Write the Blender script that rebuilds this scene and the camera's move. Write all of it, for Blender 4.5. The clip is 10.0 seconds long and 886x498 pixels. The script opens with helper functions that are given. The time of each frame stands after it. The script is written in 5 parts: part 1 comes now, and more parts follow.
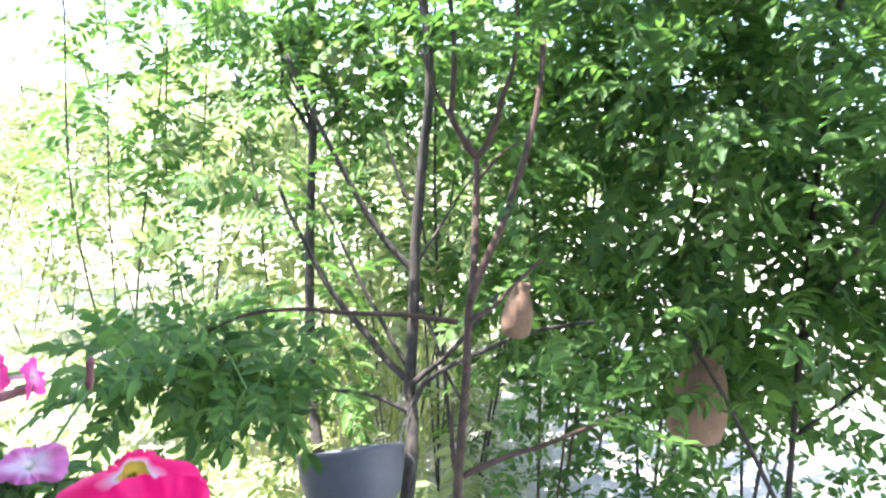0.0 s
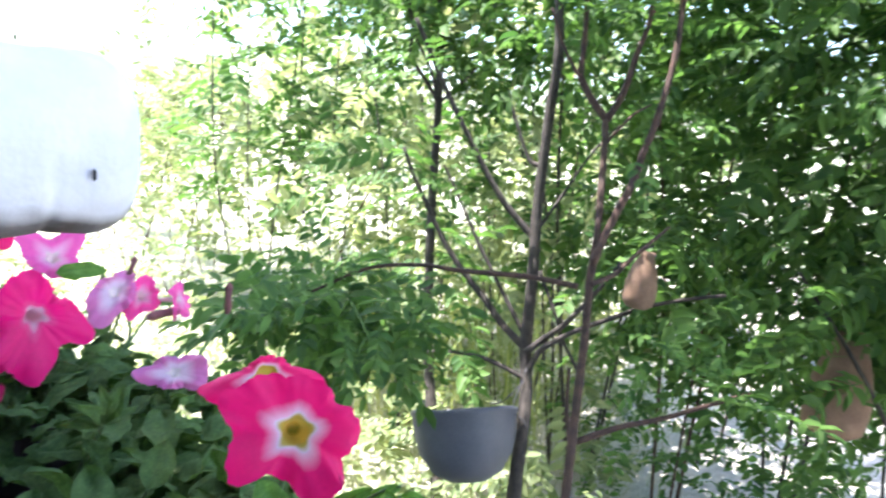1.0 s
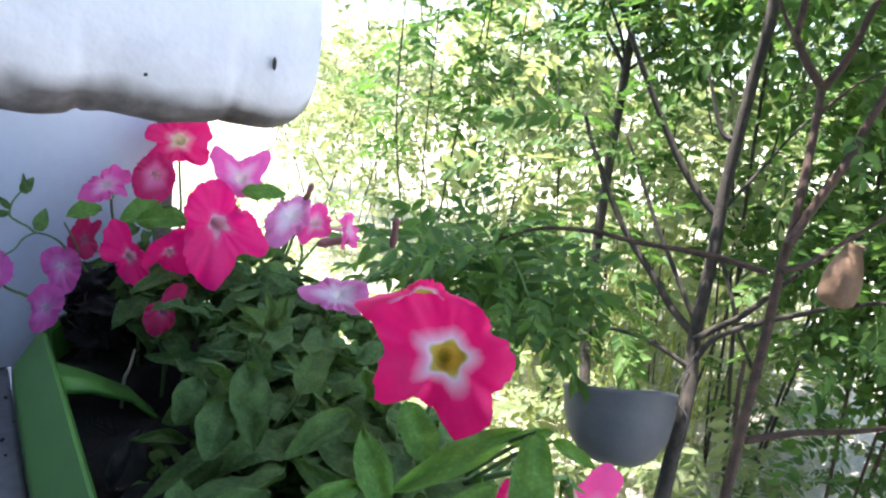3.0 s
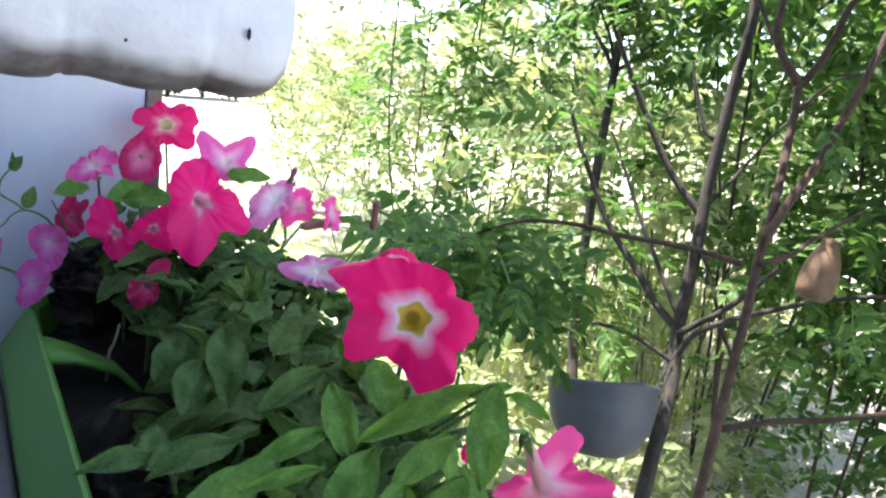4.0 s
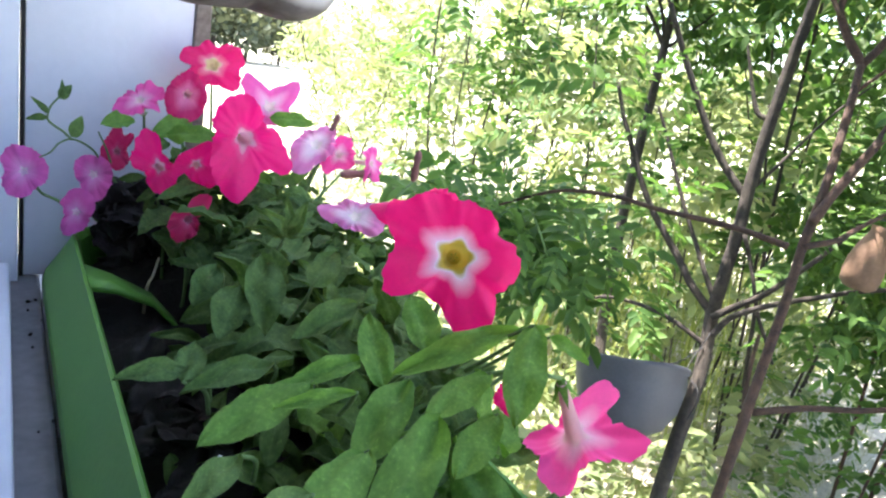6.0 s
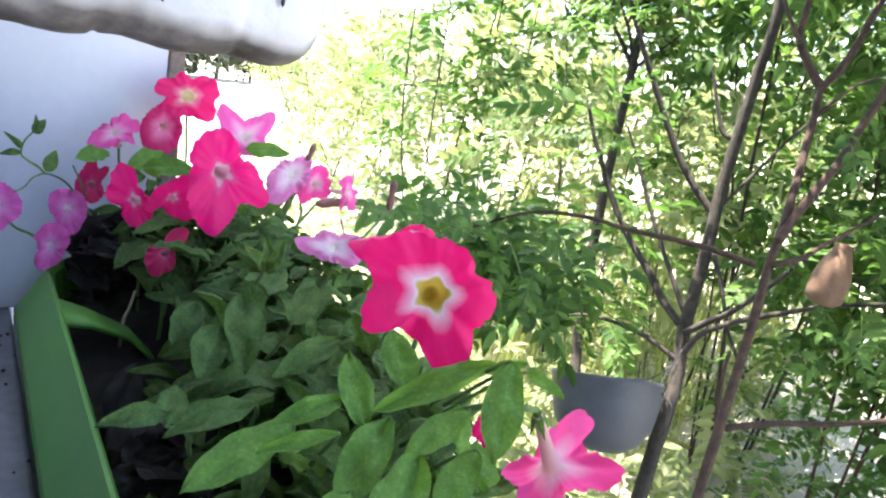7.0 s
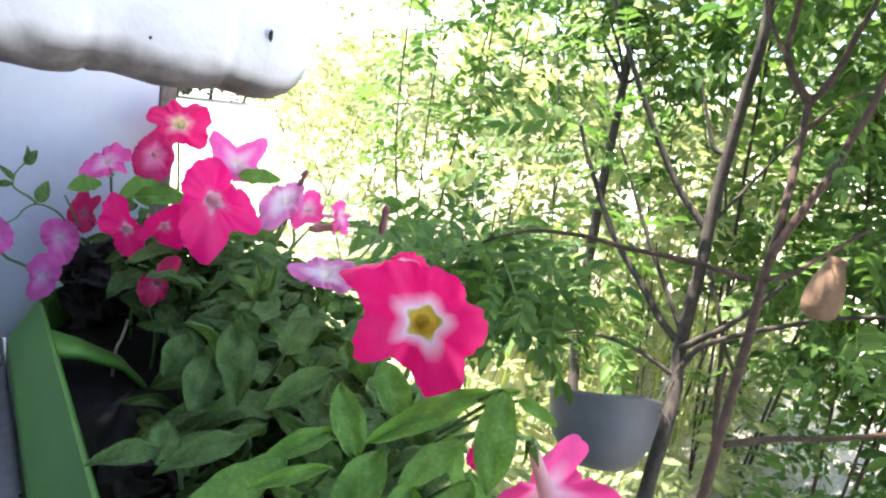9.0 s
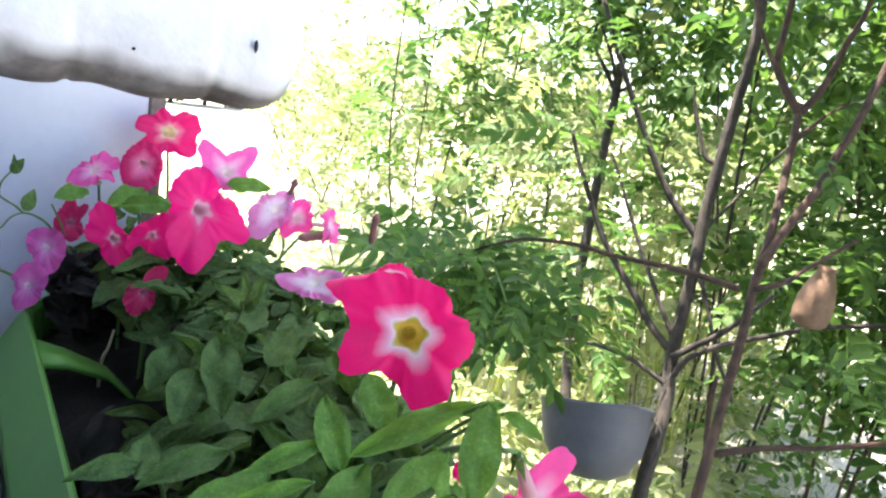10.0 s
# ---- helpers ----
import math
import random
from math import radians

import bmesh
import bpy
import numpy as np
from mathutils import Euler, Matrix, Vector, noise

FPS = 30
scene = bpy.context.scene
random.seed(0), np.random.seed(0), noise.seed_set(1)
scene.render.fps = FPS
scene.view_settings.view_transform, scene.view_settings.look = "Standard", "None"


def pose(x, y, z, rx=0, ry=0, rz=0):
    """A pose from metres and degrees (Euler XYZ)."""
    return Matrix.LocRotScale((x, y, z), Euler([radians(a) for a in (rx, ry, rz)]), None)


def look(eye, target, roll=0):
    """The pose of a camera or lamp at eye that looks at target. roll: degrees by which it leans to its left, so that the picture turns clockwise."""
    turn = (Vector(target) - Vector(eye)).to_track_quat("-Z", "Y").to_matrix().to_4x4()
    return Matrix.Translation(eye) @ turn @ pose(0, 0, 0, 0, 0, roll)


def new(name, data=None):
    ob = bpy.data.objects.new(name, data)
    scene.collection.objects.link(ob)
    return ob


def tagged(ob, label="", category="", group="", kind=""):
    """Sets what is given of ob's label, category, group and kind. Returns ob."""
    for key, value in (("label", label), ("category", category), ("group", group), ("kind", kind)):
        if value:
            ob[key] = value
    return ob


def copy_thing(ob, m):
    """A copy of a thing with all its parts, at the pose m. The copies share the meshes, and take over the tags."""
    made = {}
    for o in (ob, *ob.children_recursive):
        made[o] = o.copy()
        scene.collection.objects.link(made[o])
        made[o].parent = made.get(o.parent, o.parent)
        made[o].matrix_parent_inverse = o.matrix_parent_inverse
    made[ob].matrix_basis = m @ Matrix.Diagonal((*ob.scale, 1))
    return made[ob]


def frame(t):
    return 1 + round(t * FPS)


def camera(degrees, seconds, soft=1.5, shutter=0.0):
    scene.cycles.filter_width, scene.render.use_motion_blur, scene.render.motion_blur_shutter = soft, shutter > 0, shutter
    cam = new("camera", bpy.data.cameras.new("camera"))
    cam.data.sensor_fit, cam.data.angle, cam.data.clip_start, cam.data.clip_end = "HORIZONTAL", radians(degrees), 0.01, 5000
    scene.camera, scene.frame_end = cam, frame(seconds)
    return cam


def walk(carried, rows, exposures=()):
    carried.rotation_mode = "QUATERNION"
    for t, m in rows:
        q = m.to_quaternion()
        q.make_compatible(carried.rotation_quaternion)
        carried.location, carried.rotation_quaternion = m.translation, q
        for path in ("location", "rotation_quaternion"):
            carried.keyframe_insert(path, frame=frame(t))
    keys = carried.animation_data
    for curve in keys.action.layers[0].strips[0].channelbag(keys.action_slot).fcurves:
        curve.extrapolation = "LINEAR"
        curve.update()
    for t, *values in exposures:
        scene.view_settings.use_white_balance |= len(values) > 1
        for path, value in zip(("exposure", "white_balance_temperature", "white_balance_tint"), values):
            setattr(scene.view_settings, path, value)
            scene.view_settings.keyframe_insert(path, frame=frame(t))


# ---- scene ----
cam = camera(66.0, 10.0, soft=2.2, shutter=0.5)
PATH = [
    (0.0, pose(-0.0115, 0.0046, 1.2414, 82.45, -3.07, -59.36)),
    (0.5, pose(0.0101, 0.0235, 1.2104, 81.60, -4.80, -56.53)),
    (1.0, pose(-0.0120, 0.0068, 1.2127, 80.06, -3.92, -49.17)),
    (1.5, pose(-0.0119, 0.0229, 1.1921, 79.28, -5.54, -44.71)),
    (2.0, pose(-0.0125, 0.0278, 1.1901, 77.52, -5.89, -38.27)),
    (2.5, pose(0.0025, 0.0311, 1.1870, 76.48, -6.64, -34.31)),
    (4.0, pose(0.0030, -0.0013, 1.1738, 76.95, -7.35, -34.84)),
    (4.5, pose(0.0104, -0.0014, 1.1501, 75.55, -8.08, -33.46)),
    (5.0, pose(0.0030, 0.0046, 1.1438, 74.20, -10.01, -31.29)),
    (6.5, pose(0.0009, 0.0004, 1.1619, 74.92, -9.96, -31.71)),
    (7.0, pose(-0.0032, -0.0003, 1.1661, 76.09, -9.79, -33.69)),
    (7.5, pose(-0.0008, 0.0014, 1.1678, 76.31, -9.42, -33.51)),
    (8.0, pose(0.0022, 0.0018, 1.1675, 76.75, -9.50, -33.18)),
    (8.5, pose(0.0012, 0.0003, 1.1681, 77.21, -9.00, -33.54)),
    (9.0, pose(-0.0016, -0.0010, 1.1720, 77.56, -8.96, -34.22)),
    (9.5, pose(0.0009, 0.0001, 1.1713, 77.99, -9.09, -34.19)),
    (10.0, pose(0.0020, -0.0013, 1.1746, 78.19, -9.19, -34.69)),
]
walk(cam, PATH, [(0.0, 3.0, 6000, 17), (0.5, 3.05, 5900, 17), (1.0, 2.64, 6000, 17), (1.5, 2.30, 6150, 16), (2.5, 2.36, 6200, 15.5), (4.5, 2.38, 6400, 15.5),
                 (6.5, 2.82, 6550, 15.5), (10.0, 2.80, 6750, 15.5)])

# ---- light ----
TO_SUN = Vector((-0.30, 0.72, 1.9)).normalized()
world = bpy.data.worlds.new("world")
scene.world = world
world.use_nodes = True
wn = world.node_tree
sky = wn.nodes.new("ShaderNodeTexSky")
sky.sky_type, sky.sun_disc = "NISHITA", False
sky.sun_elevation = math.asin(TO_SUN.z)
sky.sun_rotation = math.atan2(TO_SUN.x, TO_SUN.y)
sky.air_density, sky.dust_density = 1.0, 1.5
wn.links.new(sky.outputs[0], wn.nodes["Background"].inputs["Color"])
wn.nodes["Background"].inputs["Strength"].default_value = 0.15
sun = new("sun", bpy.data.lights.new("sun", "SUN"))
sun.data.energy, sun.data.angle, sun.data.color = 5.0, radians(0.53), (1.0, 0.95, 0.85)
sun.matrix_world = look(TO_SUN * 30, (0, 0, 0))


# ---- materials ----
class Nodes:
    """A small builder for node materials."""

    def __init__(self, name):
        self.mat = bpy.data.materials.new(name)
        self.mat.use_nodes = True
        self.tree = self.mat.node_tree
        self.bsdf = self.tree.nodes["Principled BSDF"]

    def node(self, kind, **settings):
        n = self.tree.nodes.new("ShaderNode" + kind)
        for key, value in settings.items():
            n.inputs[key.replace("_", " ")].default_value = value
        return n

    def link(self, a, b):
        self.tree.links.new(a, b)

    def ramp(self, fac, stops):
        n = self.node("ValToRGB")
        el = n.color_ramp.elements
        while len(el) < len(stops):
            el.new(0.5)
        for e, (pos, col) in zip(el, stops):
            e.position, e.color = pos, (*col, 1)
        self.link(fac, n.inputs["Fac"])
        return n.outputs["Color"]

    def noise(self, scale, detail=4.0, rough=0.6):
        co = self.node("TexCoord")
        n = self.node("TexNoise", Scale=scale, Detail=detail, Roughness=rough)
        self.link(co.outputs["Object"], n.inputs["Vector"])
        return n.outputs["Fac"]

    def mix(self, fac, a, b, mode="MIX"):
        n = self.tree.nodes.new("ShaderNodeMix")
        n.data_type, n.blend_type = "RGBA", mode
        for sock, v in ((n.inputs[0], fac), (n.inputs[6], a), (n.inputs[7], b)):
            if isinstance(v, bpy.types.NodeSocket):
                self.link(v, sock)
            else:
                sock.default_value = v if isinstance(v, float) else (*v, 1)
        return n.outputs[2]

    def bump(self, height, strength, distance=0.002):
        n = self.node("Bump", Strength=strength, Distance=distance)
        self.link(height, n.inputs["Height"])
        self.link(n.outputs["Normal"], self.bsdf.inputs["Normal"])
        return n.outputs["Normal"]

    def done(self, colour, rough=0.6, **more):
        if isinstance(colour, bpy.types.NodeSocket):
            self.link(colour, self.bsdf.inputs["Base Color"])
        else:
            self.bsdf.inputs["Base Color"].default_value = (*colour, 1)
        self.bsdf.inputs["Roughness"].default_value = rough
        for key, value in more.items():
            self.bsdf.inputs[key.replace("_", " ")].default_value = value
        return self.mat

    def thin(self, colour, share, tint):
        """Lets light through, as a leaf or a petal does."""
        t = self.node("BsdfTranslucent")
        through_colour = self.mix(1.0, colour, tint, "MULTIPLY")
        self.link(through_colour, t.inputs["Color"])
        m = self.node("MixShader", Fac=share)
        self.link(self.bsdf.outputs[0], m.inputs[1])
        self.link(t.outputs[0], m.inputs[2])
        self.link(m.outputs[0], self.tree.nodes["Material Output"].inputs["Surface"])


def speckled(name, dark, light, scale, rough=0.7, bump=0.3, distance=0.002, fine=8.0):
    m = Nodes(name)
    a, b = m.noise(scale), m.noise(scale * fine)
    c = m.mix(0.35, m.ramp(a, [(0.3, dark), (0.7, light)]), m.ramp(b, [(0.3, dark), (0.7, light)]))
    m.bump(b, bump, distance)
    return m.done(c, rough)


def leafy(name, dark, light, share=0.4, rough=0.5, tint=(1.45, 1.33, 0.86)):
    m = Nodes(name)
    geo = m.node("NewGeometry")
    info = m.node("ObjectInfo")
    add = m.node("Math")
    add.operation = "FRACT"
    plus = m.node("Math")
    m.link(geo.outputs["Random Per Island"], plus.inputs[0])
    m.link(info.outputs["Random"], plus.inputs[1])
    m.link(plus.outputs[0], add.inputs[0])
    c = m.ramp(add.outputs[0], [(0.0, dark), (0.7, light), (1.0, tuple(min(1, v * 1.25) for v in light))])
    n = m.noise(60.0)
    c = m.mix(0.3, c, m.ramp(n, [(0.3, dark), (0.75, light)]))
    m.bump(n, 0.5, 0.0015)
    out = m.done(c, rough, Specular_IOR_Level=0.22)
    m.thin(c, share, tint)
    return out


def petal(name, edge, inner, throat, star):
    """Colour runs from the throat to the edge of the corolla, with a five-pointed pale star."""
    m = Nodes(name)
    uv = m.node("UVMap")
    sep = m.node("SeparateXYZ")
    m.link(uv.outputs["UV"], sep.inputs[0])
    w = m.node("Math")
    w.operation = "MULTIPLY"
    w.inputs[1].default_value = 5 * 2 * math.pi
    m.link(sep.outputs["X"], w.inputs[0])
    cs = m.node("Math")
    cs.operation = "COSINE"
    m.link(w.outputs[0], cs.inputs[0])
    sc = m.node("Math")
    sc.operation = "MULTIPLY_ADD"
    sc.inputs[1].default_value = -0.030
    m.link(cs.outputs[0], sc.inputs[0])
    m.link(sep.outputs["Y"], sc.inputs[2])
    nz = m.noise(90.0)
    jit = m.node("Math")
    jit.operation = "MULTIPLY_ADD"
    jit.inputs[1].default_value = 0.06
    m.link(nz, jit.inputs[0])
    m.link(sc.outputs[0], jit.inputs[2])
    c = m.ramp(jit.outputs[0], [(0.0, throat), (0.43, throat), (0.49, inner), (star - 0.04, inner), (star + 0.20, edge), (1.0, edge)])
    stretch = m.node("Mapping")
    stretch.inputs["Scale"].default_value = (60, 1.5, 1)
    m.link(uv.outputs["UV"], stretch.inputs["Vector"])
    veins = m.node("TexNoise", Scale=1.0, Detail=3.0)
    m.link(stretch.outputs[0], veins.inputs["Vector"])
    c = m.mix(0.12, c, m.ramp(veins.outputs["Fac"], [(0.35, tuple(v * 0.75 for v in edge)), (0.6, edge)]), "SOFT_LIGHT")
    blot = m.ramp(m.noise(75.0, 5.0, 0.7), [(0.30, (0.66, 0.60, 0.66)), (0.55, (1.0, 1.0, 1.0))])
    c = m.mix(0.36, c, m.mix(1.0, c, blot, "MULTIPLY"))
    m.bump(veins.outputs["Fac"], 0.10, 0.0010)
    out = m.done(c, 0.55)
    m.thin(c, 0.5, (1.0, 1.0, 1.0))
    return out


HOT = petal("hot_pink_petal", (0.98, 0.009, 0.195), (0.86, 0.72, 0.86), (0.50, 0.42, 0.06), 0.475)
ROSE = petal("rose_petal", (0.80, 0.009, 0.165), (0.82, 0.34, 0.40), (0.70, 0.58, 0.34), 0.47)
DEEP = petal("deep_pink_petal", (0.92, 0.010, 0.22), (0.82, 0.20, 0.36), (0.78, 0.46, 0.54), 0.40)
DUSKY = petal("dusky_rose_petal", (0.60, 0.020, 0.13), (0.62, 0.08, 0.22), (0.55, 0.20, 0.30), 0.46)
BLUSH = petal("dark_edged_petal", (0.56, 0.011, 0.14), (0.74, 0.20, 0.38), (0.76, 0.40, 0.46), 0.60)
PALE = petal("pale_pink_petal", (0.84, 0.12, 0.42), (0.86, 0.42, 0.62), (0.78, 0.62, 0.62), 0.56)
PINK = petal("mid_pink_petal", (0.92, 0.07, 0.34), (0.82, 0.38, 0.54), (0.72, 0.48, 0.50), 0.54)
LILAC = petal("lilac_petal", (0.74, 0.14, 0.46), (0.78, 0.30, 0.60), (0.76, 0.58, 0.66), 0.58)
WHITISH = petal("whitish_lilac_petal", (0.70, 0.22, 0.48), (0.80, 0.62, 0.74), (0.78, 0.72, 0.70), 0.62)


def veined_leaf(name, dark, light, share, rough, tint):
    """A soft hairy leaf: pale midrib and side veins, blotches, light let through."""
    m = Nodes(name)
    uv = m.node("UVMap")
    sep = m.node("SeparateXYZ")
    m.link(uv.outputs["UV"], sep.inputs[0])

    def calc(op, a, b=None, c=None):
        n = m.node("Math")
        n.operation = op
        for sock, v in zip(n.inputs, (a, b, c)):
            if isinstance(v, bpy.types.NodeSocket):
                m.link(v, sock)
            elif v is not None:
                sock.default_value = v
        return n.outputs[0]

    side = calc("ABSOLUTE", calc("SUBTRACT", sep.outputs["Y"], 0.5))
    rib = calc("LESS_THAN", side, 0.03)
    wave = calc("SINE", calc("MULTIPLY", calc("SUBTRACT", sep.outputs["X"], calc("MULTIPLY", side, 0.5)), 44.0))
    vein = calc("MAXIMUM", rib, calc("MULTIPLY", calc("GREATER_THAN", wave, 0.93), 0.6))
    info = m.node("ObjectInfo")
    n = m.noise(70.0)
    c = m.ramp(info.outputs["Random"], [(0.0, dark), (0.75, light), (1.0, tuple(v * 1.35 for v in light))])
    c = m.mix(0.6, c, m.ramp(n, [(0.36, dark), (0.66, light)]))
    c = m.mix(vein, c, m.mix(0.07, c, (0.35, 0.46, 0.22)))
    fine = m.noise(420.0, 3.0)
    c = m.mix(0.26, c, m.ramp(fine, [(0.36, dark), (0.60, light), (0.72, tuple(min(1, v * 2.2) for v in light))]))
    m.bump(calc("ADD", calc("MULTIPLY", vein, -0.8), n), 0.6, 0.0015)
    out = m.done(c, rough, Specular_IOR_Level=0.2)
    m.thin(c, share, tint)
    return out


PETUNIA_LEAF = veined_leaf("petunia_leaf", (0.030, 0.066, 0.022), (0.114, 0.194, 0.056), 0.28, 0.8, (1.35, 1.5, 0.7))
# Paler copy of petunia_leaf: lighter new growth plus open-side light put into the colour.
YOUNG_LIT_LEAF = veined_leaf("young_lit_petunia_leaf", (0.060, 0.146, 0.028), (0.165, 0.310, 0.066), 0.40, 0.75, (1.35, 1.5, 0.7))
# Near-black leaf colour that carries the deep shade inside the flower box.
SHADE_BLACK = speckled("shade_black_leaf", (0.0035, 0.0035, 0.003), (0.016, 0.014, 0.010), 60.0, 0.9)
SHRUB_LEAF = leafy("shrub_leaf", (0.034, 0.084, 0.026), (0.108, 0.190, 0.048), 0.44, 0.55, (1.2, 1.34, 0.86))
# Lit copy of shrub_leaf: its paler colour carries the sunlight on far growth.
FAR_LEAF = leafy("sun_painted_leaf", (0.12, 0.175, 0.078), (0.29, 0.335, 0.172), 0.45, 0.5, (1.40, 1.33, 0.94))
GRASS = leafy("grass_blade", (0.12, 0.16, 0.035), (0.40, 0.39, 0.24), 0.4, 0.6, (1.25, 1.3, 0.95))
REED = leafy("grass_stalk", (0.11, 0.17, 0.04), (0.34, 0.38, 0.14), 0.4, 0.6)
STEM_GREEN = speckled("green_stem", (0.05, 0.12, 0.03), (0.12, 0.20, 0.06), 90.0)
BARK = speckled("bark", (0.010, 0.008, 0.007), (0.075, 0.060, 0.048), 55.0, 0.85, 0.8, 0.003)
BARK_RED = speckled("reddish_bark", (0.014, 0.008, 0.006), (0.105, 0.055, 0.034), 55.0, 0.8, 0.8, 0.003)
SOIL = speckled("potting_soil", (0.003, 0.0026, 0.002), (0.020, 0.015, 0.011), 70.0, 0.95, 1.0, 0.006)
GREEN_PLASTIC = speckled("green_plastic", (0.060, 0.205, 0.022), (0.095, 0.260, 0.034), 14.0, 0.55, 0.12, 0.001, 20.0)
GREY_PLASTIC = speckled("grey_plastic", (0.054, 0.058, 0.074), (0.090, 0.095, 0.118), 18.0, 0.55, 0.15, 0.001, 12.0)
WHITE_PAINT = speckled("white_paint", (0.56, 0.59, 0.66), (0.66, 0.69, 0.76), 5.0, 0.55, 0.15, 0.001, 20.0)
RENDER_WALL = speckled("wall_plaster", (0.60, 0.62, 0.66), (0.75, 0.77, 0.80), 9.0, 0.9, 0.4, 0.002, 14.0)
SILL_METAL = speckled("grey_sill", (0.10, 0.105, 0.115), (0.20, 0.205, 0.215), 16.0, 0.6, 0.3, 0.001)
DARK_WOOD = speckled("weathered_edge", (0.10, 0.075, 0.06), (0.30, 0.25, 0.21), 30.0, 0.8, 0.4)
TERRACOTTA = speckled("tan_clay", (0.17, 0.098, 0.062), (0.27, 0.165, 0.11), 22.0, 0.85, 0.3)
WIRE = speckled("dark_wire", (0.012, 0.012, 0.014), (0.035, 0.035, 0.038), 60.0, 0.85)
ROOM_WALL = speckled("room_plaster", (0.45, 0.43, 0.40), (0.55, 0.53, 0.50), 6.0, 0.9)
WOOD_FLOOR = speckled("wood_floor", (0.16, 0.10, 0.06), (0.30, 0.20, 0.12), 8.0, 0.6)
GRAVEL = speckled("pale_gravel", (0.40, 0.36, 0.30), (0.72, 0.66, 0.57), 38.0, 0.95, 1.0, 0.01)
CONIFER = leafy("far_tree_leaf", (0.045, 0.060, 0.040), (0.110, 0.130, 0.080), 0.25, 0.7)


def ground_material():
    m = Nodes("dry_meadow")
    a, b = m.noise(1.3), m.noise(26.0)
    c = m.mix(0.4, m.ramp(a, [(0.3, (0.09, 0.12, 0.03)), (0.62, (0.60, 0.56, 0.46))]),
              m.ramp(b, [(0.3, (0.07, 0.10, 0.025)), (0.66, (0.64, 0.60, 0.50))]))
    m.bump(b, 0.8, 0.02)
    return m.done(c, 0.95)


def foam_material():
    """White skin that turns dark and brownish towards the underside, with a blotchy edge."""
    m = Nodes("white_foam_dark_underside")
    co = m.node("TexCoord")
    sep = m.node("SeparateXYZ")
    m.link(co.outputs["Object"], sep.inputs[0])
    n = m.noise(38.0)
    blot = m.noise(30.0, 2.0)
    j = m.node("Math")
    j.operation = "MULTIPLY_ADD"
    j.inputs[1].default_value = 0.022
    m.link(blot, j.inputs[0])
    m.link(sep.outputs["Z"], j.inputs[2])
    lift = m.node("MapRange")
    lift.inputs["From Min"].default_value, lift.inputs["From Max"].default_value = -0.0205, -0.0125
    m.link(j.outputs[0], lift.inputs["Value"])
    low_tone = m.ramp(m.noise(55.0), [(0.32, (0.085, 0.066, 0.058)), (0.48, (0.15, 0.135, 0.14)), (0.68, (0.27, 0.245, 0.25))])
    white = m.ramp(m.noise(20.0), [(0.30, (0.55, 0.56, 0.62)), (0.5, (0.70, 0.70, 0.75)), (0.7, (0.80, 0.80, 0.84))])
    c = m.mix(lift.outputs[0], low_tone, white)
    m.bump(n, 0.5, 0.003)
    return m.done(c, 0.6)


FOAM = foam_material()
MEADOW = ground_material()

# ---- mesh helpers ----
WORLD = {}
rng = np.random.default_rng(7)


def mesh(name, verts, faces, material, smooth=True, uv=None):
    me = bpy.data.meshes.new(name)
    me.from_pydata(np.asarray(verts, float).tolist(), [], [list(map(int, f)) for f in faces])
    me.materials.append(material)
    if uv is not None:
        layer = me.uv_layers.new(name="UVMap")
        loops = np.zeros(len(me.loops), np.int32)
        me.loops.foreach_get("vertex_index", loops)
        layer.data.foreach_set("uv", np.asarray(uv, np.float32)[loops].ravel())
    if smooth:
        me.polygons.foreach_set("use_smooth", np.ones(len(me.polygons), bool))
    me.update()
    return me


def put(name, me, parent=None, m=Matrix(), label=""):
    """Links a mesh at the pose m of the world, under a thing or a part."""
    ob = new(name, me)
    if parent is None:
        ob.matrix_basis = m
    else:
        ob.parent = parent
        ob.matrix_basis = WORLD[parent].inverted() @ m
    WORLD[ob] = m.copy()
    return tagged(ob, label) if label else ob


def thing(name, base, label, category, group="", kind=""):
    ob = new(name)
    ob.empty_display_size = 0.05
    ob.location = base
    WORLD[ob] = Matrix.Translation(base)
    return tagged(ob, label, category, group, kind)


def part(name, bm, material, parent, label="", m=None, smooth=True):
    """A bmesh, in the parent's own coordinates, as one mesh under it."""
    me = bpy.data.meshes.new(name)
    bm.to_mesh(me)
    bm.free()
    me.materials.append(material)
    if smooth:
        me.polygons.foreach_set("use_smooth", np.ones(len(me.polygons), bool))
    return put(name, me, parent, WORLD[parent] if m is None else m, label)


def box(lo, hi, bevel=0.0, segments=2):
    bm = bmesh.new()
    bmesh.ops.create_cube(bm, size=1.0)
    lo, hi = Vector(lo), Vector(hi)
    for v in bm.verts:
        v.co = Vector([lo[i] + (v.co[i] + 0.5) * (hi[i] - lo[i]) for i in range(3)])
    if bevel:
        bmesh.ops.bevel(bm, geom=list(bm.edges), offset=bevel, segments=segments, affect="EDGES", profile=0.5)
    return bm


def solid(name, lo, hi, material, label, category, kind="structure", bevel=0.004):
    """A bevelled block of the setting, with its origin at its base."""
    c = Vector(((lo[0] + hi[0]) / 2, (lo[1] + hi[1]) / 2, lo[2]))
    bm = box(Vector(lo) - c, Vector(hi) - c, bevel)
    me = bpy.data.meshes.new(name)
    bm.to_mesh(me)
    bm.free()
    me.materials.append(material)
    return tagged(put(name, me, None, Matrix.Translation(c)), label, category, "", kind)


